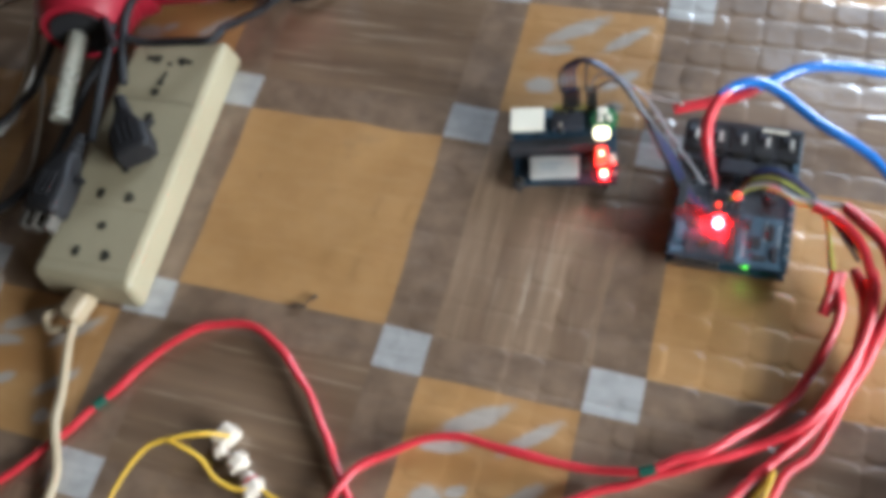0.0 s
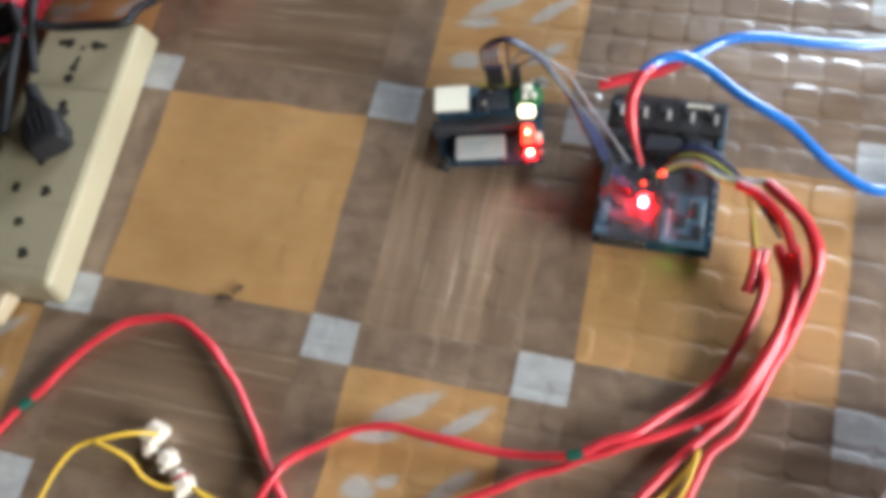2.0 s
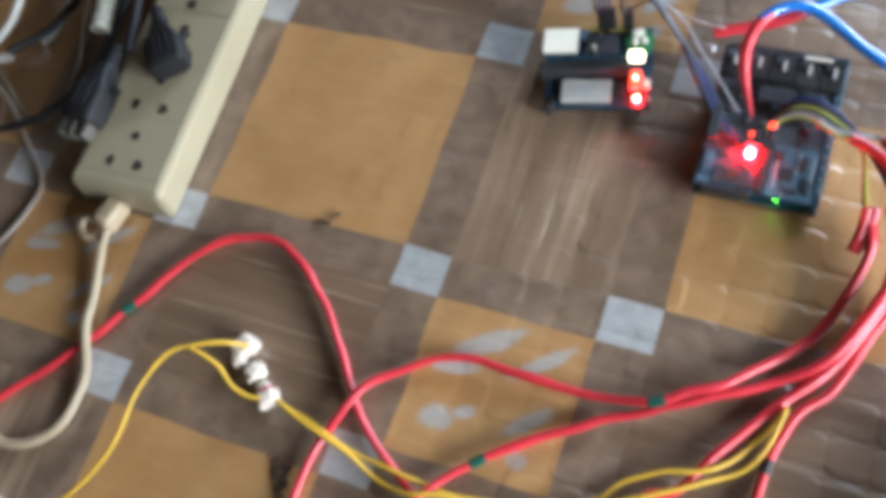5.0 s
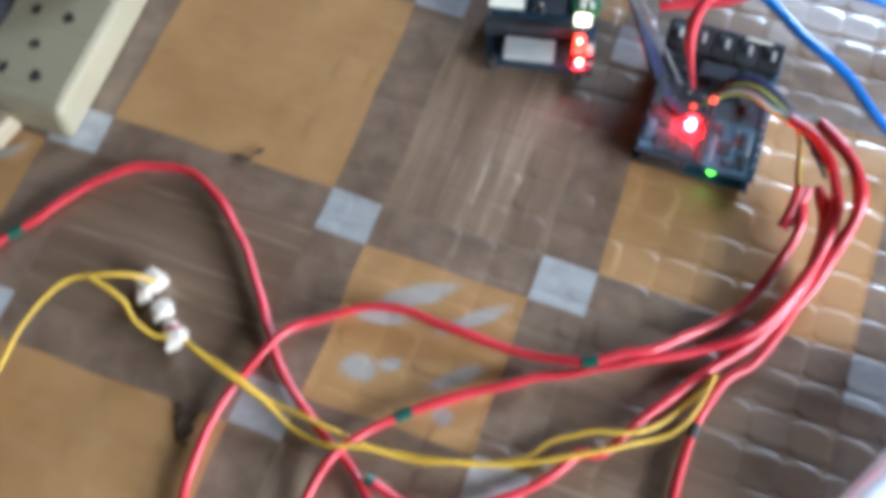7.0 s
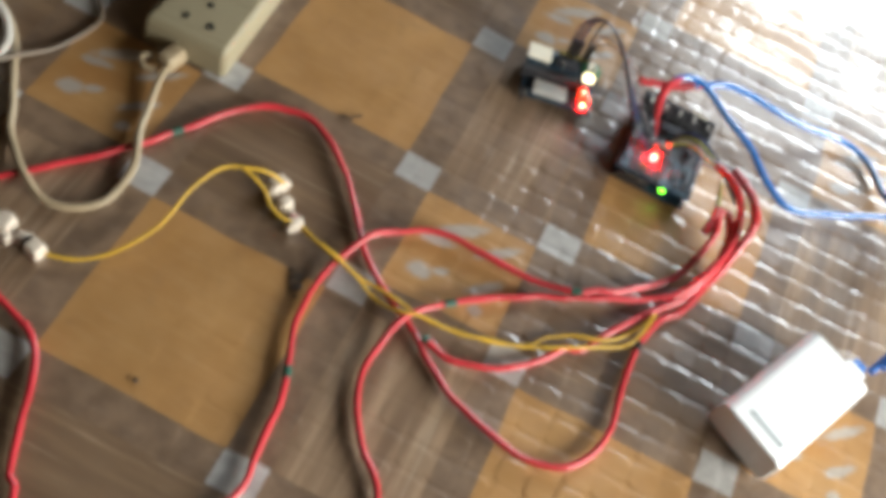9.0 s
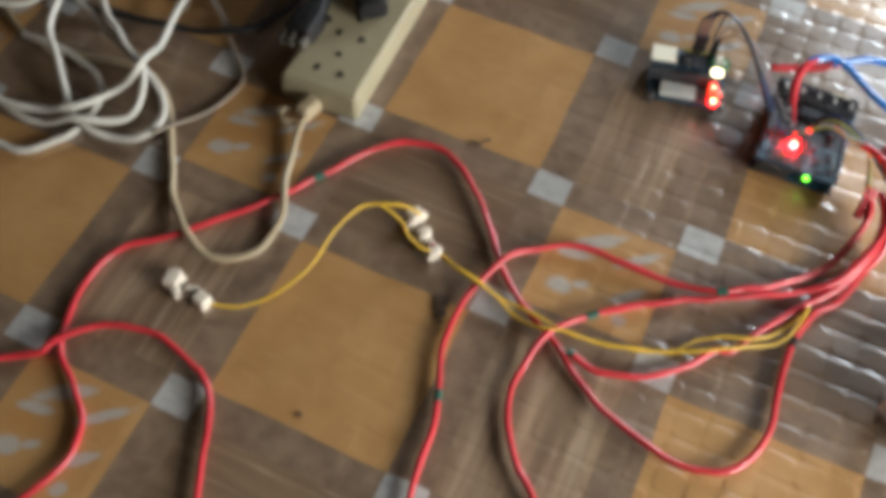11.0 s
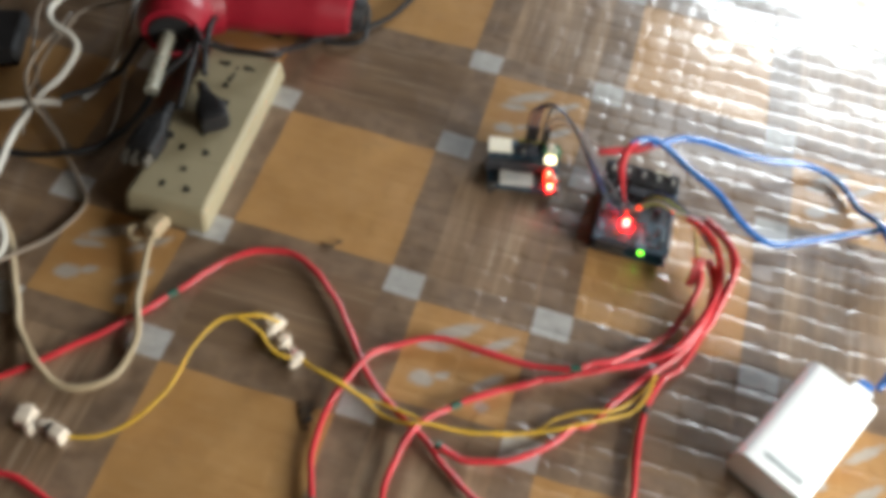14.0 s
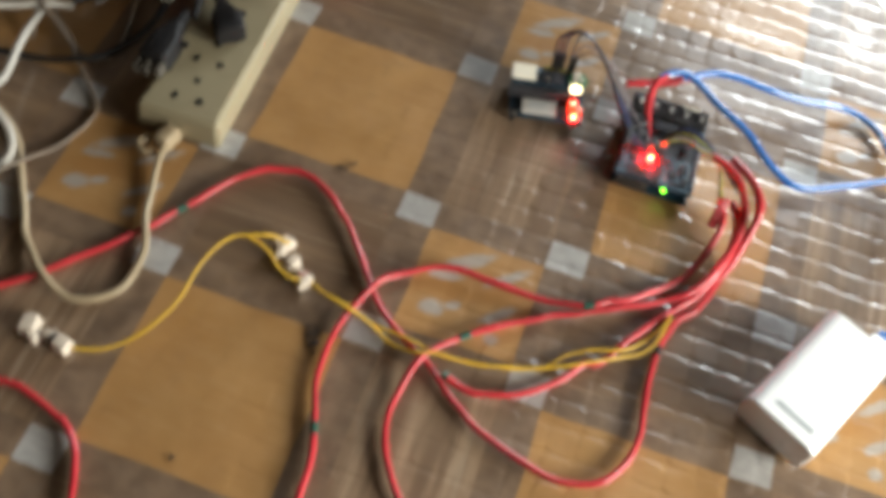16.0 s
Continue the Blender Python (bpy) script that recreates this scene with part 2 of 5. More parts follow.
M_BLACK = surface("black_rubber", (0.013, 0.0125, 0.0135), 0.55, vary=0.35, scale=120, dirt=0.2, dirt_colour=(0.035, 0.031, 0.027), spec=0.3)
M_BLUE = surface("blue_cable", (0.026, 0.150, 0.50), 0.25, vary=0.12, scale=90, relief=0.0001, coat=1.0)
M_STRIP = surface("ivory_plastic", (0.305, 0.262, 0.168), 0.36, vary=0.06, scale=60, dirt=0.25, dirt_colour=(0.36, 0.29, 0.19))
# dark pieces in this colour stand in for the shade inside openings
M_HOLE = surface("opening_shade", (0.020, 0.018, 0.012), 0.6, vary=0.3, scale=200)
M_WHITE = surface("white_plastic", (0.89, 0.91, 0.93), 0.22, vary=0.04, scale=60, relief=0.00002, dirt=0.1, dirt_colour=(0.5, 0.48, 0.44))
M_GREYPRINT = surface("grey_print", (0.40, 0.44, 0.46), 0.4, vary=0.1, scale=200)
M_CONN = surface("milky_nylon", (0.66, 0.57, 0.47), 0.4, vary=0.10, scale=200, dirt=0.2, dirt_colour=(0.42, 0.33, 0.22))
M_PCB = surface("blue_circuit_board", (0.018, 0.040, 0.064), 0.32, vary=0.3, scale=260, relief=0.0002, dirt=0.5, dirt_colour=(0.05, 0.13, 0.19))
M_PCBDARK = surface("dark_circuit_board", (0.056, 0.060, 0.072), 0.34, vary=0.4, scale=260, relief=0.0002, dirt=0.5, dirt_colour=(0.055, 0.060, 0.070))
M_PCBPALE = surface("pale_blue_circuit_board", (0.070, 0.115, 0.16), 0.42, vary=0.35, scale=330, relief=0.0002, dirt=0.6, dirt_colour=(0.03, 0.06, 0.10))
M_PCBGREEN = surface("green_circuit_board", (0.05, 0.20, 0.075), 0.35, vary=0.3, scale=300)
M_CHIP = surface("black_chip", (0.028, 0.028, 0.031), 0.4, vary=0.3, scale=300)
M_SMOKE = surface("smoky_plastic", (0.046, 0.048, 0.058), 0.5, vary=0.4, scale=200, spec=0.22)
M_COVER = surface("smoky_blue_cover", (0.048, 0.056, 0.080), 0.38, vary=0.5, scale=240, relief=0.0002, dirt=0.5, dirt_colour=(0.030, 0.034, 0.050))
M_METAL = surface("tinned_metal", (0.62, 0.61, 0.59), 0.3, 1.0, vary=0.15, scale=200)
M_SHIELD = surface("radio_shield", (0.60, 0.58, 0.54), 0.42, 0.35, vary=0.1, scale=200)
M_PIN = surface("dull_pin", (0.10, 0.09, 0.075), 0.5, 0.3, vary=0.2, scale=200)
M_GOLD = surface("gilt_pin", (0.75, 0.52, 0.20), 0.28, 1.0, vary=0.1, scale=200)
M_STICKER = surface("cream_sticker", (0.84, 0.78, 0.64), 0.5, vary=0.05, scale=120)
M_LED_RED = surface("red_led_lit", (0.9, 0.02, 0.02), 0.3, relief=0, emit=(1.0, 0.0002, 0.0004), strength=1400)
M_LED_RED_SMALL = surface("small_red_led_lit", (0.9, 0.02, 0.02), 0.3, relief=0, emit=(1.0, 0.001, 0.0015), strength=190)
M_LED_CORE = surface("led_core_lit", (0.9, 0.7, 0.3), 0.3, relief=0, emit=(1.0, 0.66, 0.26), strength=14)
M_LED_RED_DIM = surface("red_led_faint", (0.8, 0.02, 0.02), 0.3, relief=0, emit=(1.0, 0.045, 0.012), strength=2.6)
M_LED_GREEN = surface("green_led_lit", (0.15, 0.8, 0.08), 0.3, relief=0, emit=(0.22, 1.0, 0.03), strength=8)
M_LED_WARM = surface("amber_led_lit", (0.9, 0.7, 0.2), 0.3, relief=0, emit=(1.0, 0.84, 0.52), strength=4)
M_REDGUN = surface("red_gun_plastic", (0.25, 0.008, 0.020), 0.42, vary=0.12, scale=40, relief=0.0001)
M_OLIVE = surface("olive_plastic", (0.26, 0.20, 0.045), 0.45, vary=0.2, scale=200)
M_GLUE = surface("glue_stick", (0.60, 0.58, 0.48), 0.3, vary=0.06, scale=80, transmission=0.55)
M_BURN = surface("burn_mark", (0.070, 0.044, 0.026), 0.55, vary=0.5, scale=400)
W = {n: surface(n + "_wire", c, 0.4, vary=0.15, scale=200) for n, c in {
    "blue": (0.014, 0.032, 0.095), "purple": (0.045, 0.024, 0.060), "grey": (0.26, 0.25, 0.27), "white": (0.60, 0.60, 0.60),
    "green": (0.46, 0.46, 0.08), "black": (0.03, 0.032, 0.042), "brown": (0.14, 0.075, 0.05)}.items()}


# ------------------------------------------------------------------ builders
def to_mesh(bm, name, material, smooth=True):
    me = bpy.data.meshes.new(name)
    bm.normal_update()
    bm.to_mesh(me)
    bm.free()
    for m in material if isinstance(material, (list, tuple)) else (material,):
        me.materials.append(m)
    if smooth:
        me.shade_smooth()
        me.set_sharp_from_angle(angle=radians(38))
    return me


def part(name, bm, material, parent=None, label="", at=None):
    """One mesh object, under a thing or under a part."""
    ob = new(name, to_mesh(bm, name, material))
    even = ob.modifiers.new("even_normals", "WEIGHTED_NORMAL")
    even.keep_sharp = True
    if parent is not None:
        ob.parent = parent
    if at is not None:
        ob.matrix_local = at
    if label:
        tagged(ob, label)
    return ob


def thing(name, at, label, category, group=""):
    ob = new(name)
    ob.empty_display_size = 0.02
    ob.matrix_world = at
    return tagged(ob, label, category, group)


def box(bm, x, y, z, sx, sy, sz, bevel=0.0, turn=0.0, taper=1.0, segments=2):
    """A box with its base at height z; taper narrows its top."""
    made = bmesh.ops.create_cube(bm, size=1.0, matrix=Matrix.Translation((0, 0, 0.5)))
    for v in made["verts"]:
        k = taper if v.co.z > 0.5 else 1.0
        v.co = Vector((v.co.x * sx * k, v.co.y * sy * k, v.co.z * sz))
    if bevel:
        edges = list({e for v in made["verts"] for e in v.link_edges})
        made = bmesh.ops.bevel(bm, geom=edges, offset=bevel, segments=segments, profile=0.5, affect="EDGES")
    bmesh.ops.transform(bm, matrix=pose(x, y, z, 0, 0, turn), verts=list({v for v in made["verts"]}))
    return bm


def rod(bm, a, b, r0, r1=None, sides=16):
    """A round bar from a to b."""
    a, b = Vector(a), Vector(b)
    way = b - a
    m = Matrix.Translation((a + b) / 2) @ way.to_track_quat("Z", "Y").to_matrix().to_4x4()
    bmesh.ops.create_cone(bm, cap_ends=True, segments=sides, radius1=r0, radius2=r0 if r1 is None else r1, depth=way.length, matrix=m)
    return bm


def ball(bm, x, y, z, rx, ry, rz, u=16, v=10):
    bmesh.ops.create_uvsphere(bm, u_segments=u, v_segments=v, radius=1.0, matrix=Matrix.Translation((x, y, z)) @ Matrix.Diagonal((rx, ry, rz, 1)))
    return bm


def spline(points, step=0.003):
    """A smooth path through the points, at even steps."""
    p = np.array(points, float)
    p = np.vstack([2 * p[0] - p[1], p, 2 * p[-1] - p[-2]])
    out = []
    for k in range(1, len(p) - 2):
        n = max(2, int(np.linalg.norm(p[k + 1] - p[k]) / step))
        s = (np.arange(n) / n)[:, None]
        out.append(0.5 * (2 * p[k] + (p[k + 1] - p[k - 1]) * s + (2 * p[k - 1] - 5 * p[k] + 4 * p[k + 1] - p[k + 2]) * s**2
                          + (3 * p[k] - p[k - 1] - 3 * p[k + 1] + p[k + 2]) * s**3))
    return np.vstack(out + [p[-2][None]])


def soften(values, width):
    k = np.hanning(2 * width + 3)[1:-1]
    k /= k.sum()
    return np.convolve(np.pad(values, width, mode="edge"), k, mode="valid")


LAID = []


def lay(points, r, step=0.003, jitter=0.0004):
    """A cable's path: on the floor at least, and over the cables that it crosses."""
    p = spline(points, step)
    p[:, :2] += np.stack([soften(np.random.randn(len(p)) * jitter * 3, 4) for _ in range(2)], 1)
    z = np.maximum(p[:, 2], r + 0.0003)
    for q, rq in LAID:
        far = np.linalg.norm(p[:, None, :2] - q[None, :, :2], axis=2)
        near = far.argmin(1)
        close = (far.min(1) < (r + rq) * 1.1) & (q[near, 2] < z + r + rq)
        z = np.where(close, np.maximum(z, q[near, 2] + (r + rq) * 0.96), z)
    top = z.copy()
    for shift in range(-2, 3):
        top = np.maximum(top, np.roll(z, shift) if 3 < len(z) else z)
    top[:3], top[-3:] = z[:3], z[-3:]
    p[:, 2] = np.maximum(soften(top, 5), r + 0.0002)
    LAID.append((p, r))
    return p


def sweep(bm, p, radius, sides=10):
    """A tube along a path; radius is one number or one per point."""
    r = np.broadcast_to(np.asarray(radius, float), (len(p),))
    t = np.gradient(p, axis=0)
    t /= np.linalg.norm(t, axis=1)[:, None] + 1e-12
    up = np.array([0.0, 0.0, 1.0]) if abs(t[0][2]) < 0.9 else np.array([1.0, 0.0, 0.0])
    rings = []
    for k in range(len(p)):
        up = up - t[k] * (up @ t[k])
        up /= np.linalg.norm(up)
        side = np.cross(t[k], up)
        rings.append([bm.verts.new(p[k] + r[k] * (np.cos(a) * side + np.sin(a) * up)) for a in np.arange(sides) * 2 * np.pi / sides])
    for a, b in zip(rings, rings[1:]):
        for k in range(sides):
            bm.faces.new((a[k], a[(k + 1) % sides], b[(k + 1) % sides], b[k]))
    bm.faces.new(rings[0][::-1])
    bm.faces.new(rings[-1])
    return bm


def cable(name, points, r, material, label, category="cable", group="", jitter=0.0004, lumps=0.0):
    p = lay(points, r, jitter=jitter)
    rr = r * (1 + lumps * soften(np.random.randn(len(p)) * 1.6, 3)) if lumps else r
    ob = part(name, sweep(bmesh.new(), p, rr), material)
    tagged(ob, label, category, group)
    return ob, p


def band(name, ob, p, near, length, r, material, label):
    """A short piece of tape wound round a cable, at the point of its path nearest to a place."""
    k = int(np.linalg.norm(p[:, :2] - np.array(near), axis=1).argmin())
    n = max(2, int(length / 0.003))
    a = max(0, k - n // 2)
    part(name, sweep(bmesh.new(), p[a:a + n + 1], r, 12), material, ob, label)


# ------------------------------------------------------------------ room


def lattice_lines(big, small, gap, low, high):
    """Where the printed pattern's lines lie, with what is between each two: 0 band, 1 large cell, 2 small cell."""
    period = big + small + 2 * gap
    out, k = [], math_floor(low / period)
    while k * period < high:
        s = k * period
        out += [(s, 1), (s + big, 0), (s + big + gap, 2), (s + big + gap + small, 0)]
        k += 1
    return out + [(k * period, 1)]


def math_floor(v):
    return int(np.floor(v))


# the pressed pillows of the vinyl sheet: pitch, first groove and how wide and deep a groove is
PITCH, GROOVE_X, GROOVE_Y, GROOVE_W, GROOVE_D = 0.01705, 0.2755, -0.0377, 0.0024, 0.00042
NEAR_X0, NEAR_X1, NEAR_Y0, NEAR_Y1 = -0.03, 0.60, -0.50, 0.38
CORNER, CORNER_R = 0.0064, 0.0022


def waves(x, y, length, seed):
    """A slow random swell between about -1 and 1."""
    rng = np.random.RandomState(seed)
    out = 0.0
    for _ in range(9):
        a, k = rng.uniform(0, 2 * np.pi), rng.uniform(0.6, 1.5) * 2 * np.pi / length
        out = out + np.sin(k * (np.cos(a) * x + np.sin(a) * y) + rng.uniform(0, 6.3))
    return out / 4.0


def grid_lines(printed, groove, near0, near1):
    """Even lines of the printed pattern, with the lines that shape each pressed pillow of the near stretch."""
    lines = [v for v, _ in printed]
    k0, k1 = math_floor((near0 - groove) / PITCH), math_floor((near1 - groove) / PITCH)
    for k in range(k0, k1 + 1):
        g = groove + k * PITCH
        lines += [g + sign * d for d in (0.0004, 0.0009, 0.0014, 0.0019, 0.0025, 0.0032, 0.0040, 0.0050, 0.0062) for sign in (-1, 1)] + [g, g + PITCH / 2]
    lines = sorted(lines)
    keep = [lines[0]]
    for v in lines[1:]:
        if v - keep[-1] > 1e-5:
            keep.append(v)
    return np.array(keep)


def build_floor():
    px = lattice_lines(A, B, GX, ROOM_X0 - 0.1, ROOM_X1 + 0.1)
    # rows run from the far edge of the large cell towards the south wall
    py = sorted((-s, k) for s, k in lattice_lines(C, D, GY, -WALL_Y - 0.1, -ROOM_Y0 + 0.1))
    xs = grid_lines(px, GROOVE_X, NEAR_X0, NEAR_X1)
    ys = grid_lines(py, GROOVE_Y, NEAR_Y0, NEAR_Y1)
    x, y = np.meshgrid(xs, ys)

    def off(v, groove):
        return np.abs((v - groove) / PITCH - np.round((v - groove) / PITCH)) * PITCH

    gap_x, gap_y = off(x, GROOVE_X), off(y, GROOVE_Y)
    # a pillow's far and near edges curve back towards its corners; the grooves beside it are shallower
    back = CORNER_R * (np.maximum(0.0, CORNER - gap_x) / CORNER) ** 2
    along = np.clip((GROOVE_W - gap_y + back) / GROOVE_W, 0.0, 1.0)
    across = np.clip((GROOVE_W - gap_x) / GROOVE_W, 0.0, 1.0) * 0.5
    q = np.minimum(1.0, np.hypot(across, along))
    # the pillows lie flatter towards the power strip
    pillow_rise = np.clip((x - 0.02) / 0.24, 0.0, 1.0)
    deep = GROOVE_D * (0.05 + 0.85 * pillow_rise * pillow_rise * (3 - 2 * pillow_rise)) * (0.95 + 0.30 * waves(x, y, 0.10, 3))
    edge = np.minimum.reduce([x - NEAR_X0, NEAR_X1 - x, y - NEAR_Y0, NEAR_Y1 - y])
    near = np.clip(edge / 0.03, 0.0, 1.0)
    # every pillow leans its own way a little
    cell_x, cell_y = np.floor((x - GROOVE_X) / PITCH), np.floor((y - GROOVE_Y) / PITCH)
    lean = np.random.RandomState(12).normal(0, 0.016, (2, 997))
    which = (cell_x * 31 + cell_y * 57).astype(int) % 997
    off_x, off_y = x - GROOVE_X - (cell_x + 0.5) * PITCH, y - GROOVE_Y - (cell_y + 0.5) * PITCH
    leaning = (lean[0][which] * off_x + lean[1][which] * off_y) * np.clip(1.0 - q, 0, 1) * (0.25 + 0.75 * pillow_rise)
    z = near * (-deep * q * q + leaning + 0.00055 * (waves(x, y, 0.075, 5) - 1.9))
    bend_x, bend_y = near * 0.0007 * waves(x, y, 0.06, 8), near * 0.0007 * waves(x, y, 0.06, 9)
    verts = np.stack([x + bend_x, y + bend_y, np.minimum(z, 0.0)], -1).reshape(-1, 3)
    nx, ny = len(xs), len(ys)
    i, j = np.meshgrid(np.arange(nx - 1), np.arange(ny - 1))
    a = (j * nx + i).ravel()
    faces = np.stack([a, a + 1, a + nx + 1, a + nx], -1)

    def kind(lines, printed, flip):
        starts = np.array([v for v, _ in printed])
        kinds = np.array([k for _, k in printed])
        mid = (lines[1:] + lines[:-1]) / 2
        at = np.searchsorted(starts, mid) - (0 if flip else 1)
        return kinds[np.clip(at, 0, len(kinds) - 1)]

    kx, ky = np.meshgrid(kind(xs, px, False), kind(ys, py, True))
    paint = np.where((kx == 0) & (ky == 0), 5, np.where((kx == 0) | (ky == 0), 0, np.where(kx == ky, np.where(kx == 1, 3, 4), np.where(kx == 1, 1, 2))))
    me = bpy.data.meshes.new("floor")
    me.from_pydata(verts.tolist(), [], faces.tolist())
    for m in M_VINYL:
        me.materials.append(m)
    me.polygons.foreach_set("material_index", paint.ravel().astype(np.int32))
    me.shade_smooth()
    me.update()
    tagged(new("floor", me), "glossy embossed vinyl flooring printed with ochre, brown and grey squares", "floor", kind="structure")


def slab(name, x0, x1, y0, y1, z0, z1, material, label, category):
    bm = box(bmesh.new(), (x0 + x1) / 2, (y0 + y1) / 2, z0, x1 - x0, y1 - y0, z1 - z0)
    return tagged(part(name, bm, material), label, category, kind="structure")


def build_room():
    T = 0.16
    build_floor()
    slab("ceiling", ROOM_X0 - T, ROOM_X1 + T, ROOM_Y0 - T, WALL_Y + T, ROOM_Z, ROOM_Z + 0.1, M_CEIL, "plain buff painted ceiling of the room", "ceiling")
    slab("wall_west", ROOM_X0 - T, ROOM_X0, ROOM_Y0, WALL_Y, 0, ROOM_Z, M_WALL, "plain brown painted wall of the room", "wall")
    slab("wall_south", ROOM_X0 - T, ROOM_X1 + T, ROOM_Y0 - T, ROOM_Y0, 0, ROOM_Z, M_WALL, "plain brown painted wall of the room", "wall")
    # wall with a made-up opening, cut for the side fill light
    bm = bmesh.new()
    x = ROOM_X1 + T / 2
    box(bm, x, (ROOM_Y0 + SIDE_Y0) / 2, 0, T, SIDE_Y0 - ROOM_Y0, ROOM_Z)
    box(bm, x, (WALL_Y + SIDE_Y1) / 2, 0, T, WALL_Y - SIDE_Y1, ROOM_Z)
    box(bm, x, (SIDE_Y0 + SIDE_Y1) / 2, 0, T, SIDE_Y1 - SIDE_Y0, SIDE_Z0)
    box(bm, x, (SIDE_Y0 + SIDE_Y1) / 2, SIDE_Z1, T, SIDE_Y1 - SIDE_Y0, ROOM_Z - SIDE_Z1)
    tagged(part("wall_east", bm, M_WALL), "brown painted wall with an added opening for the fill light", "wall", kind="structure")
    bm = bmesh.new()
    y, lo, hi = WALL_Y + T / 2, ROOM_X0 - T, ROOM_X1 + T
    box(bm, (lo + WIN_X0) / 2, y, 0, WIN_X0 - lo, T, ROOM_Z)
    box(bm, (hi + WIN_X1) / 2, y, 0, hi - WIN_X1, T, ROOM_Z)
    box(bm, (WIN_X0 + WIN_X1) / 2, y, 0, WIN_X1 - WIN_X0, T, WIN_Z0)
    box(bm, (WIN_X0 + WIN_X1) / 2, y, WIN_Z1, WIN_X1 - WIN_X0, T, UP_Z0 - WIN_Z1)
    box(bm, (WIN_X0 + WIN_X1) / 2, y, UP_Z1, WIN_X1 - WIN_X0, T, ROOM_Z - UP_Z1)
    tagged(part("wall_north", bm, M_WALL), "brown painted wall with a wide bright window and an added upper opening", "wall", kind="structure")
    # the upper and the side window are added, to frame the two fill lights
    for name, at, w, h in (("window_1", pose((WIN_X0 + WIN_X1) / 2, WALL_Y + 0.09, WIN_Z0), WIN_X1 - WIN_X0, WIN_Z1 - WIN_Z0),
                           ("added_upper_window", pose((WIN_X0 + WIN_X1) / 2, WALL_Y + 0.09, UP_Z0), WIN_X1 - WIN_X0, UP_Z1 - UP_Z0),
                           ("added_side_window", pose(ROOM_X1 + 0.09, (SIDE_Y0 + SIDE_Y1) / 2, SIDE_Z0, 0, 0, -90), SIDE_Y1 - SIDE_Y0, SIDE_Z1 - SIDE_Z0)):
        win = tagged(new(name), "white painted frame of an assumed window, out of view", "window", kind="structure")
        win.matrix_world = at
        for x in (-w / 2 + 0.02, w / 2 - 0.02):
            part("window_stile", box(bmesh.new(), x, 0, 0, 0.04, 0.05, h, 0.004), M_FRAME, win)
        for z in (0.0, h - 0.04):
            part("window_rail", box(bmesh.new(), 0, 0.003, z, w - 0.08, 0.045, 0.04, 0.004), M_FRAME, win)


build_room()


# ------------------------------------------------------------------ power strip
STRIP = pose(-0.0420, -0.0490, 0, 0, 0, 2.0)


def build_strip():
    s = thing("power_strip", STRIP, "ivory plastic power strip with universal sockets, lying on the vinyl floor", "power strip")
    top = 0.0205
    bm = box(bmesh.new(), 0, 0, 0.0, 0.0580, 0.1560, top, 0.0040, taper=0.955, segments=4)
    part("body", bm, M_STRIP, s)
    z0, z1 = top + 0.0002, top + 0.0007
    for n in range(4):
        y = 0.0490 - 0.0330 * n
        plate = part("socket", box(bmesh.new(), 0.0005, y, top - 0.0004, 0.0480, 0.0326 + (0.003 if n == 0 else 0), 0.0007, 0.0003), M_STRIP, s)
        if n == 0:
            for x in (-0.0100, 0.0085):
                bm = box(bmesh.new(), x, y + 0.0090, z0, 0.0088, 0.0030, z1 - z0, 0.0001, 10 if x < 0 else -8)
                box(bm, x + (0.0014 if x < 0 else -0.0014), y + 0.0085, z0, 0.0036, 0.0052, z1 - z0 - 0.0001, 0.0001, 18 if x < 0 else -18)
                part("slot", bm, M_HOLE, plate)
            bm = rod(bmesh.new(), (-0.0008, y - 0.0065, z0), (-0.0008, y - 0.0065, z1), 0.0020)
            box(bm, -0.0003, y - 0.0020, z0, 0.0022, 0.0060, z1 - z0 - 0.0001, 0, -10)
            rod(bm, (-0.0015, y - 0.0125, z0), (-0.0015, y - 0.0125, z1), 0.0026)
            rod(bm, (0.0002, y + 0.0062, z0), (0.0002, y + 0.0062, z1), 0.0014)
            part("pin_hole", bm, M_HOLE, plate)
        else:
            part("pin_hole", rod(bmesh.new(), (0.0010, y + 0.0055, z0), (0.0010, y + 0.0055, z1), 0.0023), M_HOLE, plate)
            for x in (-0.0072, 0.0088):
                bm = box(bmesh.new(), x, y - 0.0100, z0, 0.0032, 0.0054, z1 - z0, 0.0001)
                box(bm, x + (0.0018 if x > 0 else -0.0008), y - 0.0103, z0, 0.0030, 0.0028, z1 - z0 - 0.0001, 0.0001, 20)
                part("slot", bm, M_HOLE, plate)
    # cord grip at the near end
    grip = part("cord_grip", box(bmesh.new(), -0.003, -0.0845, 0.003, 0.013, 0.018, 0.011, 0.003, -14, 0.85, 3), M_CORD, s)
    p = spline([(-0.004, -0.087, 0.006), (-0.014, -0.086, 0.006), (-0.019, -0.092, 0.006), (-0.014, -0.098, 0.006), (-0.006, -0.096, 0.006)], 0.002)
    part("grip_loop", sweep(bmesh.new(), p, 0.0021), M_CORD, grip)


build_strip()


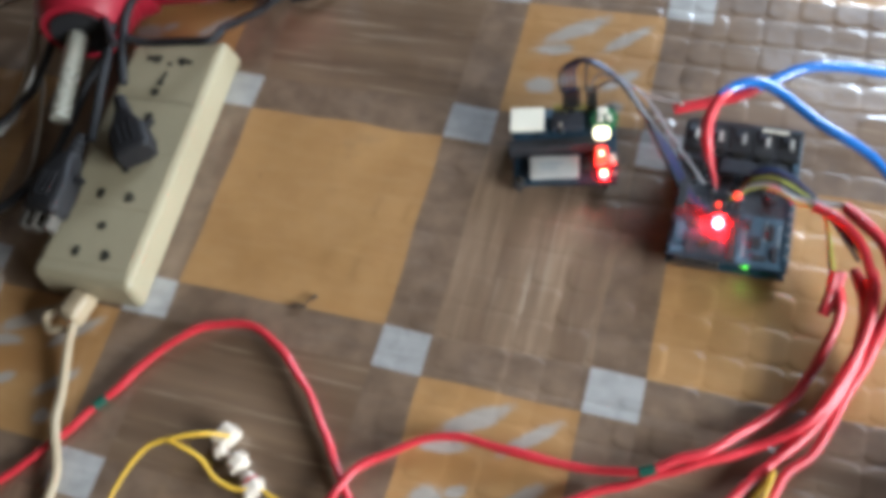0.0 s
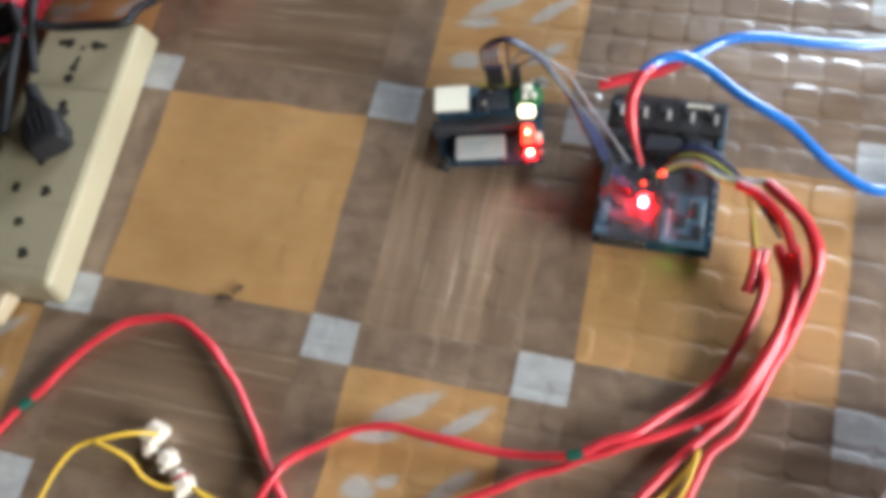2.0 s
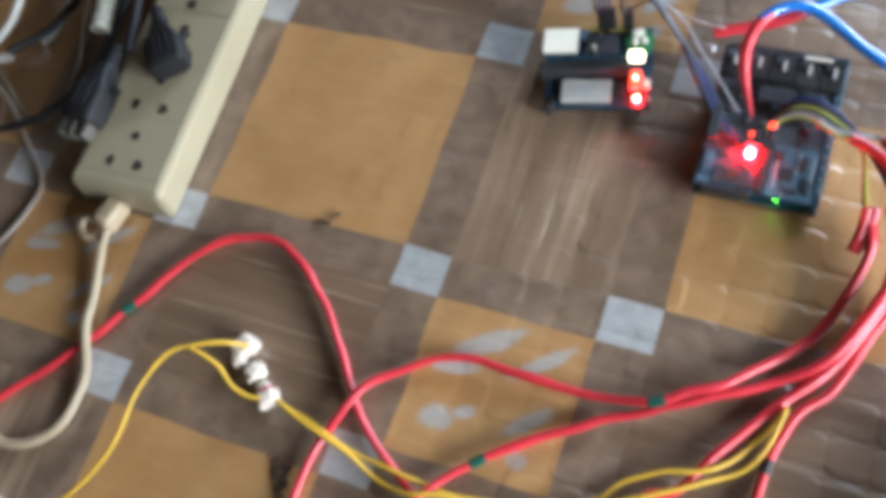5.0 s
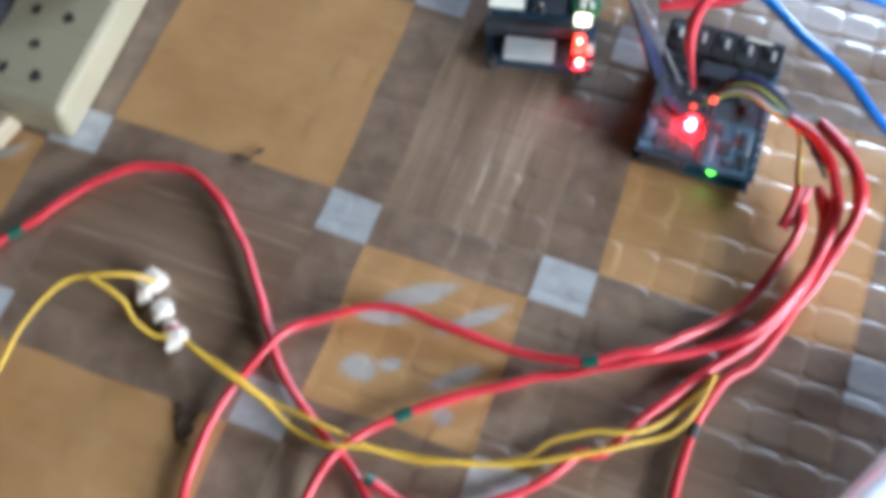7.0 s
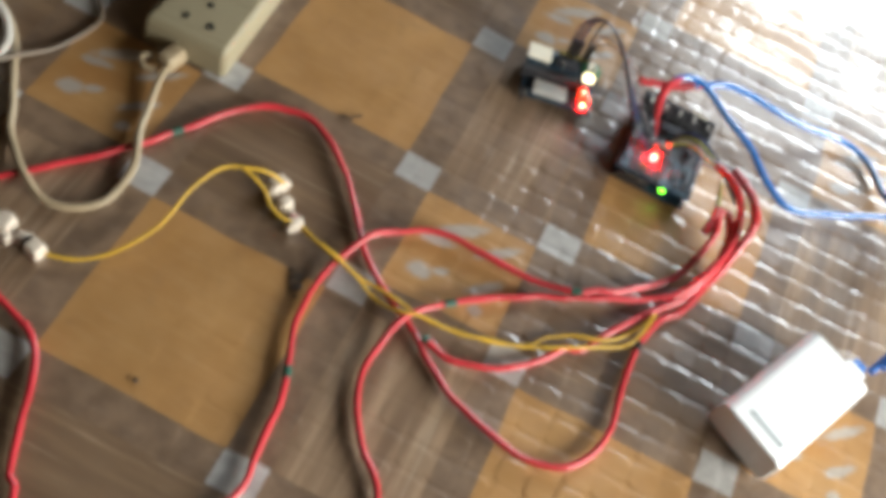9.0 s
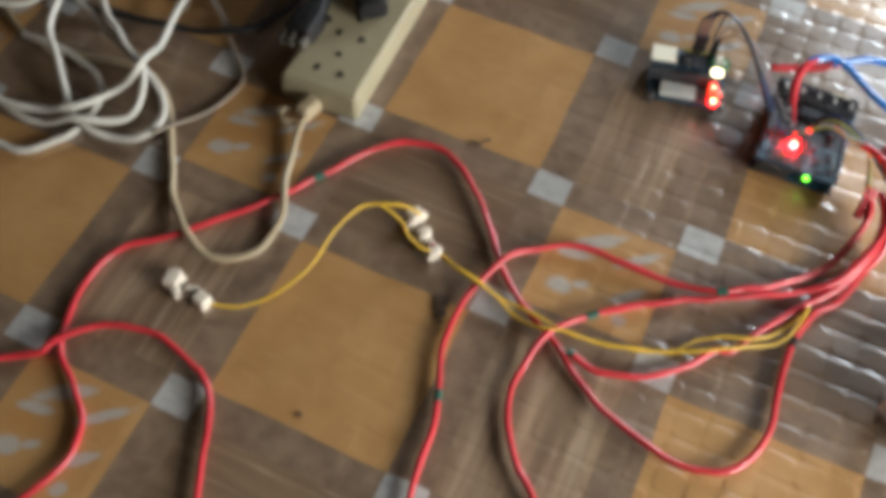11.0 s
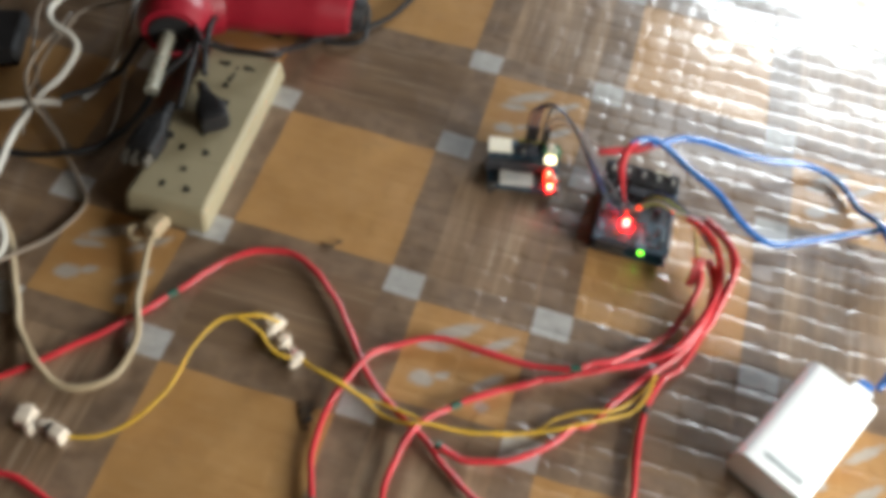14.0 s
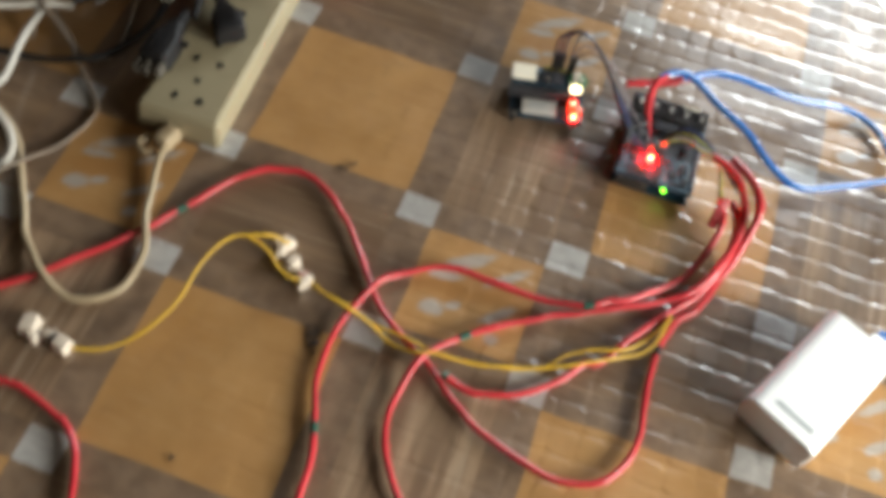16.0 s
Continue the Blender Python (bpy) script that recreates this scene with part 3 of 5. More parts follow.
def plug(at, label, prongs, length=0.034):
    s = thing("plug", at, label, "plug", "black plugs at the strip")
    # moulded body: a broad block that narrows to a ribbed neck
    bm = bmesh.new()
    rings = []
    for k, wide, tall in ((0.0, 0.84, 0.82), (0.05, 0.97, 0.96), (0.12, 1.0, 1.0), (0.48, 1.0, 1.0), (0.60, 0.93, 0.98), (0.74, 0.70, 0.90), (0.88, 0.50, 0.78), (1.0, 0.44, 0.70)):
        row = []
        for n in range(20):
            a = 2 * np.pi * n / 20
            cx, cz = np.cos(a), np.sin(a)
            row.append(bm.verts.new((0.0105 * wide * np.sign(cx) * abs(cx) ** 0.4, (k - 0.5) * length, 0.0080 + 0.0080 * tall * np.sign(cz) * abs(cz) ** 0.5)))
        rings.append(row)
    for p, q in zip(rings, rings[1:]):
        for n in range(20):
            bm.faces.new((p[n], q[n], q[(n + 1) % 20], p[(n + 1) % 20]))
    bm.faces.new(rings[0])
    bm.faces.new(rings[-1][::-1])
    part("plug_body", bm, M_BLACK, s)
    part("grip_nub", box(bmesh.new(), 0.0108, 0.004, 0.005, 0.0060, 0.0030, 0.0050, 0.0010, 25), M_BLACK, s)
    for x in (-0.0035, 0.0, 0.0035):
        part("grip_ridge", box(bmesh.new(), x, -0.002, 0.0156, 0.0012, length * 0.45, 0.0010, 0.0003), M_BLACK, s)
    for k in range(4):
        part("grip_rib", rod(bmesh.new(), (0, length / 2 + k * 0.0035, 0.0080), (0, length / 2 + 0.0022 + k * 0.0035, 0.0080), 0.0046 - 0.0004 * k, sides=12), M_BLACK, s)
    for x in prongs:
        part("pin", box(bmesh.new(), x, -length / 2 - 0.0035, 0.003, 0.0042, 0.009, 0.008, 0.001), M_PIN, s, "pale brass pin")
    return s


plug(pose(-0.0405, -0.0455, 0.0213, 0, 0, 38), "black rubber mains plug sitting on the ivory power strip", (), 0.028)
plug(pose(-0.0665, -0.0800, 0.0213, 0, -6, 0), "black rubber plug with blunt pins leaning over the power strip", (-0.0085, -0.0020, 0.0065))


# ------------------------------------------------------------------ cables on the floor
def sleeve(ob, p, length, r, from_end=False):
    """A loose, crumpled shrink sleeve over the first stretch of a cable."""
    n = int(length / 0.003)
    q = p[::-1][:n] if from_end else p[:n]
    rr = r * (1 + 0.10 * soften(np.random.randn(len(q)) * 1.6, 2)) * np.interp(np.arange(len(q)), [0, 2, len(q) - 8, len(q) - 1], [0.92, 1.0, 1.0, 0.80])
    part("outer_sleeve", sweep(bmesh.new(), q, rr, 12), M_RED, ob, "wide crumpled shrink sleeve")


def build_cables():
    g = "red sleeved sensor cables"
    ob, p = cable("sleeved_cable", [(-0.158, -0.516, 0.003), (-0.078, -0.456, 0.003), (-0.048, -0.406, 0.003), (-0.048, -0.376, 0.003), (-0.067, -0.357, 0.003), (-0.086, -0.342, 0.003), (-0.096, -0.322, 0.003), (-0.100, -0.293, 0.003), (-0.094, -0.273, 0.003), (-0.072, -0.251, 0.003), (-0.039, -0.214, 0.003), (-0.012, -0.176, 0.003), (0.008, -0.144, 0.003), (0.030, -0.126, 0.003), (0.055, -0.124, 0.003), (0.083, -0.143, 0.003), (0.103, -0.166, 0.003), (0.119, -0.188, 0.003), (0.145, -0.208, 0.003), (0.163, -0.218, 0.003), (0.189, -0.237, 0.003), (0.207, -0.247, 0.003), (0.231, -0.254, 0.003), (0.253, -0.257, 0.003), (0.272, -0.252, 0.003), (0.286, -0.238, 0.003), (0.291, -0.217, 0.003), (0.289, -0.191, 0.003), (0.289, -0.161, 0.003), (0.296, -0.137, 0.003), (0.306, -0.125, 0.003), (0.314, -0.106, 0.003), (0.322, -0.084, 0.003), (0.326, -0.067, 0.010), (0.328, -0.057, 0.020), (0.327, -0.048, 0.026), (0.321, -0.038, 0.029), (0.313, -0.030, 0.030), (0.304, -0.023, 0.030)], 0.0020, M_RED, "long red sleeved cable curling in wide loops over the floor", group=g, lumps=0.085)
    sleeve(ob, p, 0.085, 0.0029, True)
    band("tape_band", ob, p, (-0.012, -0.177), 0.006, 0.0024, M_TAPE, "dark green tape joint")
    band("tape_band", ob, p, (0.293, -0.160), 0.006, 0.0024, M_DARKTAPE, "black tape joint")
    band("tape_band", ob, p, (0.330, -0.058), 0.006, 0.0023, M_DARKTAPE, "black tape joint")
    ob, p = cable("sleeved_cable", [(0.313, -0.044, 0.016), (0.318, -0.059, 0.010), (0.318, -0.078, 0.006), (0.311, -0.102, 0.003), (0.299, -0.122, 0.003), (0.283, -0.143, 0.003), (0.271, -0.161, 0.003), (0.259, -0.181, 0.003), (0.250, -0.185, 0.003), (0.241, -0.199, 0.003), (0.219, -0.217, 0.003), (0.197, -0.225, 0.003), (0.181, -0.224, 0.003), (0.173, -0.222, 0.003)], 0.0020, M_RED, "short red sleeved cable bending towards a dark joint", group=g, lumps=0.085)
    sleeve(ob, p, 0.105, 0.0028)
    band("tape_band", ob, p, (0.175, -0.224), 0.006, 0.0024, M_TAPE, "dark green tape joint")
    ob, p = cable("sleeved_cable", [(0.320, -0.046, 0.020), (0.321, -0.060, 0.014), (0.319, -0.076, 0.009), (0.312, -0.097, 0.005), (0.300, -0.115, 0.003), (0.282, -0.129, 0.003), (0.261, -0.141, 0.003), (0.244, -0.149, 0.003), (0.226, -0.160, 0.003), (0.207, -0.172, 0.003), (0.191, -0.183, 0.003), (0.178, -0.194, 0.003), (0.160, -0.214, 0.003), (0.154, -0.238, 0.003), (0.154, -0.260, 0.003), (0.162, -0.282, 0.003), (0.173, -0.296, 0.003), (0.192, -0.314, 0.003), (0.207, -0.364, 0.003), (0.202, -0.434, 0.003), (0.142, -0.494, 0.003)], 0.0020, M_RED, "red sleeved cable running from the board and curving down", group=g, lumps=0.085)
    sleeve(ob, p, 0.080, 0.0028)
    band("tape_band", ob, p, (0.178, -0.194), 0.004, 0.0024, M_TAPE, "dark green tape joint")
    ob, p = cable("sleeved_cable", [(0.304, -0.051, 0.020), (0.308, -0.063, 0.014), (0.307, -0.075, 0.008), (0.302, -0.090, 0.004), (0.294, -0.106, 0.003), (0.280, -0.121, 0.003), (0.265, -0.134, 0.003), (0.254, -0.141, 0.003), (0.242, -0.148, 0.003), (0.224, -0.152, 0.003), (0.204, -0.153, 0.003), (0.184, -0.152, 0.003), (0.164, -0.151, 0.003), (0.147, -0.155, 0.003), (0.132, -0.166, 0.003), (0.120, -0.178, 0.003), (0.111, -0.197, 0.003), (0.106, -0.221, 0.003), (0.108, -0.248, 0.003), (0.116, -0.271, 0.003), (0.123, -0.296, 0.003), (0.127, -0.325, 0.003), (0.126, -0.349, 0.003), (0.101, -0.399, 0.003), (0.051, -0.449, 0.003), (-0.039, -0.479, 0.003)], 0.0020, M_RED, "red sleeved cable with a wide arch and green tape joints", group=g, lumps=0.085)
    sleeve(ob, p, 0.070, 0.0026)
    band("tape_band", ob, p, (0.243, -0.148), 0.004, 0.0024, M_TAPE, "dark green tape joint")
    band("tape_band", ob, p, (0.116, -0.276), 0.006, 0.0024, M_TAPE, "dark green tape joint")
    cable("sleeved_cable", [(-0.329, -0.312, 0.003), (-0.229, -0.362, 0.003), (-0.149, -0.372, 0.003), (-0.099, -0.352, 0.003), (-0.091, -0.341, 0.003), (-0.080, -0.325, 0.003), (-0.064, -0.315, 0.003), (-0.040, -0.312, 0.003), (-0.010, -0.320, 0.003), (-0.011, -0.319, 0.003), (0.005, -0.331, 0.003), (0.013, -0.347, 0.003), (0.022, -0.369, 0.003), (0.030, -0.386, 0.003), (0.038, -0.395, 0.003), (0.050, -0.445, 0.003), (0.055, -0.525, 0.003), (0.005, -0.605, 0.003)], 0.0020, M_RED, "red sleeved cable arching over the floor beside an ochre square", group=g, lumps=0.085)
    g = "thin yellow wires"
    for pts, say in (([(0.291, -0.136, 0.006), (0.286, -0.148, 0.002), (0.277, -0.160, 0.002), (0.265, -0.170, 0.002), (0.251, -0.175, 0.002), (0.239, -0.184, 0.002), (0.228, -0.195, 0.002), (0.209, -0.203, 0.002), (0.191, -0.207, 0.002), (0.172, -0.209, 0.002), (0.152, -0.209, 0.002), (0.130, -0.206, 0.002), (0.108, -0.202, 0.002), (0.093, -0.198, 0.002), (0.080, -0.195, 0.005)], "thin yellow wire running along the red cables to a connector"),
                     ([(0.292, -0.136, 0.005), (0.289, -0.150, 0.002), (0.281, -0.165, 0.002), (0.267, -0.175, 0.002), (0.253, -0.184, 0.002), (0.235, -0.194, 0.002), (0.213, -0.202, 0.002), (0.194, -0.208, 0.002), (0.175, -0.211, 0.002), (0.158, -0.216, 0.002), (0.144, -0.215, 0.002), (0.126, -0.209, 0.002), (0.106, -0.203, 0.002), (0.092, -0.199, 0.002), (0.077, -0.193, 0.005)], "thin yellow wire running along the red cables to a connector"),
                     ([(0.061, -0.175, 0.006), (0.052, -0.179, 0.014), (0.040, -0.184, 0.018), (0.028, -0.194, 0.018), (0.020, -0.213, 0.015), (0.018, -0.232, 0.011), (0.014, -0.248, 0.008), (0.006, -0.263, 0.005), (-0.006, -0.275, 0.003), (-0.024, -0.282, 0.005)], "thin yellow wire looping between two white connectors"),
                     ([(0.080, -0.195, 0.005), (0.071, -0.198, 0.008), (0.061, -0.196, 0.010), (0.055, -0.191, 0.013), (0.047, -0.188, 0.016), (0.039, -0.187, 0.018)], "short thin yellow wire beside a white connector")):
        cable("yellow_wire", pts, 0.00098, M_YELLOW, say, "wire", g, lumps=0.04)
    cable("mains_cable", [(-0.039, -0.131, 0.009), (-0.039, -0.154, 0.005), (-0.029, -0.187, 0.003), (-0.018, -0.213, 0.003), (-0.019, -0.236, 0.003), (-0.032, -0.251, 0.003), (-0.052, -0.253, 0.003), (-0.075, -0.239, 0.003), (-0.094, -0.216, 0.003), (-0.111, -0.191, 0.003), (-0.125, -0.171, 0.003), (-0.145, -0.154, 0.003), (-0.164, -0.149, 0.003), (-0.184, -0.151, 0.003), (-0.208, -0.156, 0.003), (-0.230, -0.162, 0.003), (-0.280, -0.142, 0.003), (-0.340, -0.082, 0.003)], 0.0024, M_CORD, "cream mains cord of the power strip in a U-shaped bend", "cord")
    g = "coiled white cables"
    for pts in ([(-0.246, -0.161, 0.008), (-0.229, -0.160, 0.008), (-0.206, -0.161, 0.008), (-0.182, -0.170, 0.008), (-0.170, -0.183, 0.006), (-0.169, -0.201, 0.003), (-0.176, -0.221, 0.003), (-0.193, -0.239, 0.003), (-0.243, -0.239, 0.003)], [(-0.258, -0.113, 0.016), (-0.236, -0.119, 0.016), (-0.203, -0.133, 0.016), (-0.173, -0.147, 0.015), (-0.148, -0.157, 0.014), (-0.131, -0.169, 0.010), (-0.123, -0.182, 0.006), (-0.128, -0.198, 0.004), (-0.148, -0.207, 0.003), (-0.172, -0.206, 0.003), (-0.193, -0.189, 0.008), (-0.210, -0.171, 0.014), (-0.226, -0.155, 0.018), (-0.235, -0.133, 0.022), (-0.242, -0.105, 0.022)], [(-0.330, 0.051, 0.016), (-0.280, -0.009, 0.026), (-0.260, -0.069, 0.026), (-0.230, -0.100, 0.022), (-0.198, -0.128, 0.018), (-0.168, -0.149, 0.014), (-0.149, -0.160, 0.012), (-0.141, -0.174, 0.009), (-0.142, -0.188, 0.006), (-0.155, -0.202, 0.004), (-0.172, -0.209, 0.003), (-0.190, -0.214, 0.003), (-0.220, -0.215, 0.003), (-0.270, -0.195, 0.003)], [(-0.217, 0.142, 0.020), (-0.187, 0.062, 0.030), (-0.187, 0.002, 0.030), (-0.165, -0.011, 0.026), (-0.156, -0.020, 0.020), (-0.157, -0.036, 0.015), (-0.164, -0.059, 0.012), (-0.164, -0.079, 0.012), (-0.160, -0.107, 0.014), (-0.151, -0.145, 0.014), (-0.152, -0.164, 0.012), (-0.164, -0.181, 0.008), (-0.181, -0.203, 0.004), (-0.231, -0.213, 0.004), (-0.271, -0.183, 0.004)], [(-0.369, -0.218, 0.005), (-0.319, -0.168, 0.015), (-0.259, -0.148, 0.020), (-0.243, -0.132, 0.020), (-0.228, -0.114, 0.020), (-0.202, -0.093, 0.018), (-0.172, -0.076, 0.015), (-0.147, -0.061, 0.012)], [(-0.145, 0.057, 0.026), (-0.140, 0.041, 0.024), (-0.136, 0.015, 0.016), (-0.133, -0.009, 0.010), (-0.136, -0.029, 0.004), (-0.141, -0.045, 0.003)]):
        cable("white_cable", pts, 0.0026, M_WHITECORD, "white cable, part of a loose tangled coil on the floor", "cable", g)
    for pts in ([(-0.180, 0.017, 0.020), (-0.180, -0.043, 0.020), (-0.162, -0.072, 0.015), (-0.145, -0.081, 0.008), (-0.125, -0.098, 0.005), (-0.109, -0.113, 0.002), (-0.096, -0.130, 0.002), (-0.102, -0.159, 0.002), (-0.114, -0.180, 0.004), (-0.121, -0.194, 0.008)], [(-0.218, 0.079, 0.015), (-0.208, 0.029, 0.020), (-0.198, -0.007, 0.014), (-0.187, -0.030, 0.010), (-0.167, -0.057, 0.008), (-0.142, -0.081, 0.004), (-0.121, -0.091, 0.002), (-0.110, -0.082, 0.002), (-0.112, -0.053, 0.002), (-0.122, -0.019, 0.006), (-0.135, 0.018, 0.014), (-0.139, 0.043, 0.020)], [(-0.141, 0.044, 0.024), (-0.171, 0.021, 0.022), (-0.177, -0.007, 0.018), (-0.178, -0.031, 0.014), (-0.173, -0.061, 0.010), (-0.161, -0.093, 0.006)]):
        cable("thin_wire", pts, 0.0014, M_THIN, "thin grey-brown wire winding through the tangle", "wire")
    for pts, say in (([(-0.336, -0.079, 0.004), (-0.276, -0.109, 0.004), (-0.226, -0.119, 0.006), (-0.197, -0.115, 0.005), (-0.166, -0.108, 0.004), (-0.123, -0.098, 0.003), (-0.107, -0.079, 0.004), (-0.097, -0.055, 0.006), (-0.092, -0.014, 0.012), (-0.083, 0.006, 0.022), (-0.086, 0.031, 0.030)], "black cord winding past the power strip"), ([(-0.147, -0.061, 0.012), (-0.138, -0.044, 0.010), (-0.129, -0.027, 0.010), (-0.123, -0.019, 0.014), (-0.119, 0.007, 0.020), (-0.100, 0.018, 0.036), (-0.081, 0.018, 0.040), (-0.065, -0.000, 0.042)], "black end of a cord leading to the glue gun"),
                     ([(-0.058, -0.015, 0.029), (-0.064, -0.002, 0.032), (-0.069, 0.015, 0.036), (-0.072, 0.032, 0.036), (-0.074, 0.046, 0.030)], "black plug lead running up from the power strip"), ([(-0.060, -0.051, 0.029), (-0.065, -0.030, 0.033), (-0.070, -0.008, 0.035), (-0.076, 0.012, 0.036), (-0.080, 0.035, 0.030)], "black plug lead running along the power strip"),
                     ([(-0.062, 0.009, 0.033), (-0.044, 0.011, 0.033), (-0.019, 0.017, 0.033), (-0.018, 0.034, 0.020), (-0.014, 0.055, 0.008), (-0.005, 0.074, 0.004), (0.035, 0.114, 0.004), (0.055, 0.174, 0.004)], "thin black cord crossing the end of the power strip")):
        cable("black_cord", pts, 0.0024, M_BLACK, say, "cord")


build_cables()


# ------------------------------------------------------------------ white charger with its blue cable
def build_charger():
    s = thing("charger", pose(0.3820, -0.1530, 0, 0, 0, -28.3), "glossy white rounded charger block lying on the floor", "charger")
    bm = bmesh.new()
    ring = []
    hx, hy, h = 0.0232, 0.0437, 0.0255
    side = 40
    for y in (-hy, -hy + 0.001, hy - 0.001, hy):
        inset = 0.0012 if abs(y) == hy else 0.0
        row = []
        for k in range(side):
            a = 2 * np.pi * k / side
            cx, cz = np.cos(a), np.sin(a)
            row.append(bm.verts.new(((hx - inset) * np.sign(cx) * abs(cx) ** 0.28, y, h / 2 + (h / 2 - inset) * np.sign(cz) * abs(cz) ** 0.42)))
        ring.append(row)
    for a, b in zip(ring, ring[1:]):
        for k in range(side):
            bm.faces.new((a[k], b[k], b[(k + 1) % side], a[(k + 1) % side]))
    bm.faces.new(ring[0])
    bm.faces.new(ring[-1][::-1])
    part("shell", bm, M_WHITE, s)
    # unreadable print near the end
    part("print_bar", box(bmesh.new(), 0.0020, -0.0335, h + 0.00005, 0.025, 0.0032, 0.00025), M_GREYPRINT, s, "grey bar of small print")
    u = thing("usb_plug", pose(0.3820, -0.1530, 0, 0, 0, -28.3) @ pose(0.010, hy + 0.0003, 0.0085), "white and clear plug of the blue cable in the charger", "plug")
    part("plug_shell", box(bmesh.new(), 0, 0.006, 0, 0.014, 0.012, 0.0085, 0.0015, segments=2), M_WHITE, u)
    part("plug_sleeve", box(bmesh.new(), 0, 0.0145, 0.001, 0.011, 0.008, 0.0068, 0.002, taper=0.9), M_BLUE, u)


build_charger()


def build_blue():
    low = [(0.244, 0.022, 0.034), (0.250, 0.029, 0.035), (0.260, 0.033, 0.033), (0.272, 0.030, 0.029), (0.288, 0.021, 0.026), (0.300, 0.016, 0.023), (0.314, 0.011, 0.017), (0.334, -0.001, 0.009), (0.355, -0.006, 0.004), (0.385, 0.007, 0.005), (0.429, 0.027, 0.011), (0.463, 0.028, 0.020)]
    up = [(0.260, 0.037, 0.024), (0.268, 0.043, 0.025), (0.280, 0.051, 0.025), (0.298, 0.056, 0.022), (0.320, 0.059, 0.017), (0.345, 0.065, 0.011), (0.379, 0.078, 0.004), (0.401, 0.072, 0.003), (0.417, 0.046, 0.005), (0.433, 0.017, 0.011), (0.459, -0.011, 0.024)]
    usb = [(0.427, -0.105, 0.014), (0.436, -0.088, 0.016), (0.445, -0.071, 0.020), (0.456, -0.054, 0.026)]
    loop_low = low + [(low[-1][0] + 0.05, low[-1][1] - 0.006, 0.026), (low[-1][0] + 0.075, low[-1][1] - 0.035, 0.030),
                      (usb[-1][0] + 0.020, usb[-1][1] + 0.020, 0.030)] + usb[::-1]
    loop_up = up + [(up[-1][0] + 0.022, up[-1][1] - 0.030, 0.032), (usb[-1][0] + 0.010, usb[-1][1] + 0.026, 0.032)] + [(x + 0.004, y + 0.002, z + 0.001) for x, y, z in usb[::-1]]
    g = "blue charging cables"
    cable("blue_cable", loop_low, 0.0025, M_BLUE, "glossy blue cable bending sharply on its way to the charger", "cable", g, jitter=0.0001)
    cable("blue_cable", loop_up, 0.0025, M_BLUE, "glossy blue cable arching over the floor to the charger", "cable", g, jitter=0.0001)
    # red shrink sleeves where the blue cable is joined to the board
    a = spline([(0.2475, 0.0262, 0.0345), (0.2445, 0.0220, 0.0342), (0.2420, 0.0155, 0.0333), (0.2408, 0.0070, 0.0300), (0.2440, -0.0040, 0.0240), (0.2500, -0.0160, 0.0172)], 0.002)
    r = np.interp(np.arange(len(a)), [0, len(a) * 0.45, len(a) - 1], [0.0024, 0.0029, 0.0008])
    tagged(part("shrink_sleeve", sweep(bmesh.new(), a, r), M_RED), "red heat-shrink sleeve tapering down to the circuit board", "sleeve", "red shrink sleeves")
    b = spline([(0.2242, 0.0215, 0.0205), (0.2380, 0.0270, 0.0210), (0.2520, 0.0325, 0.0222), (0.2640, 0.0402, 0.0245)], 0.002)
    tagged(part("shrink_sleeve", sweep(bmesh.new(), b, np.interp(np.arange(len(b)), [0, len(b)], [0.0026, 0.0028])), M_RED), "red heat-shrink stub at the blue cable's cut end", "sleeve", "red shrink sleeves")


build_blue()


# ------------------------------------------------------------------ controller board
BOARD = (0.2588, -0.0110)


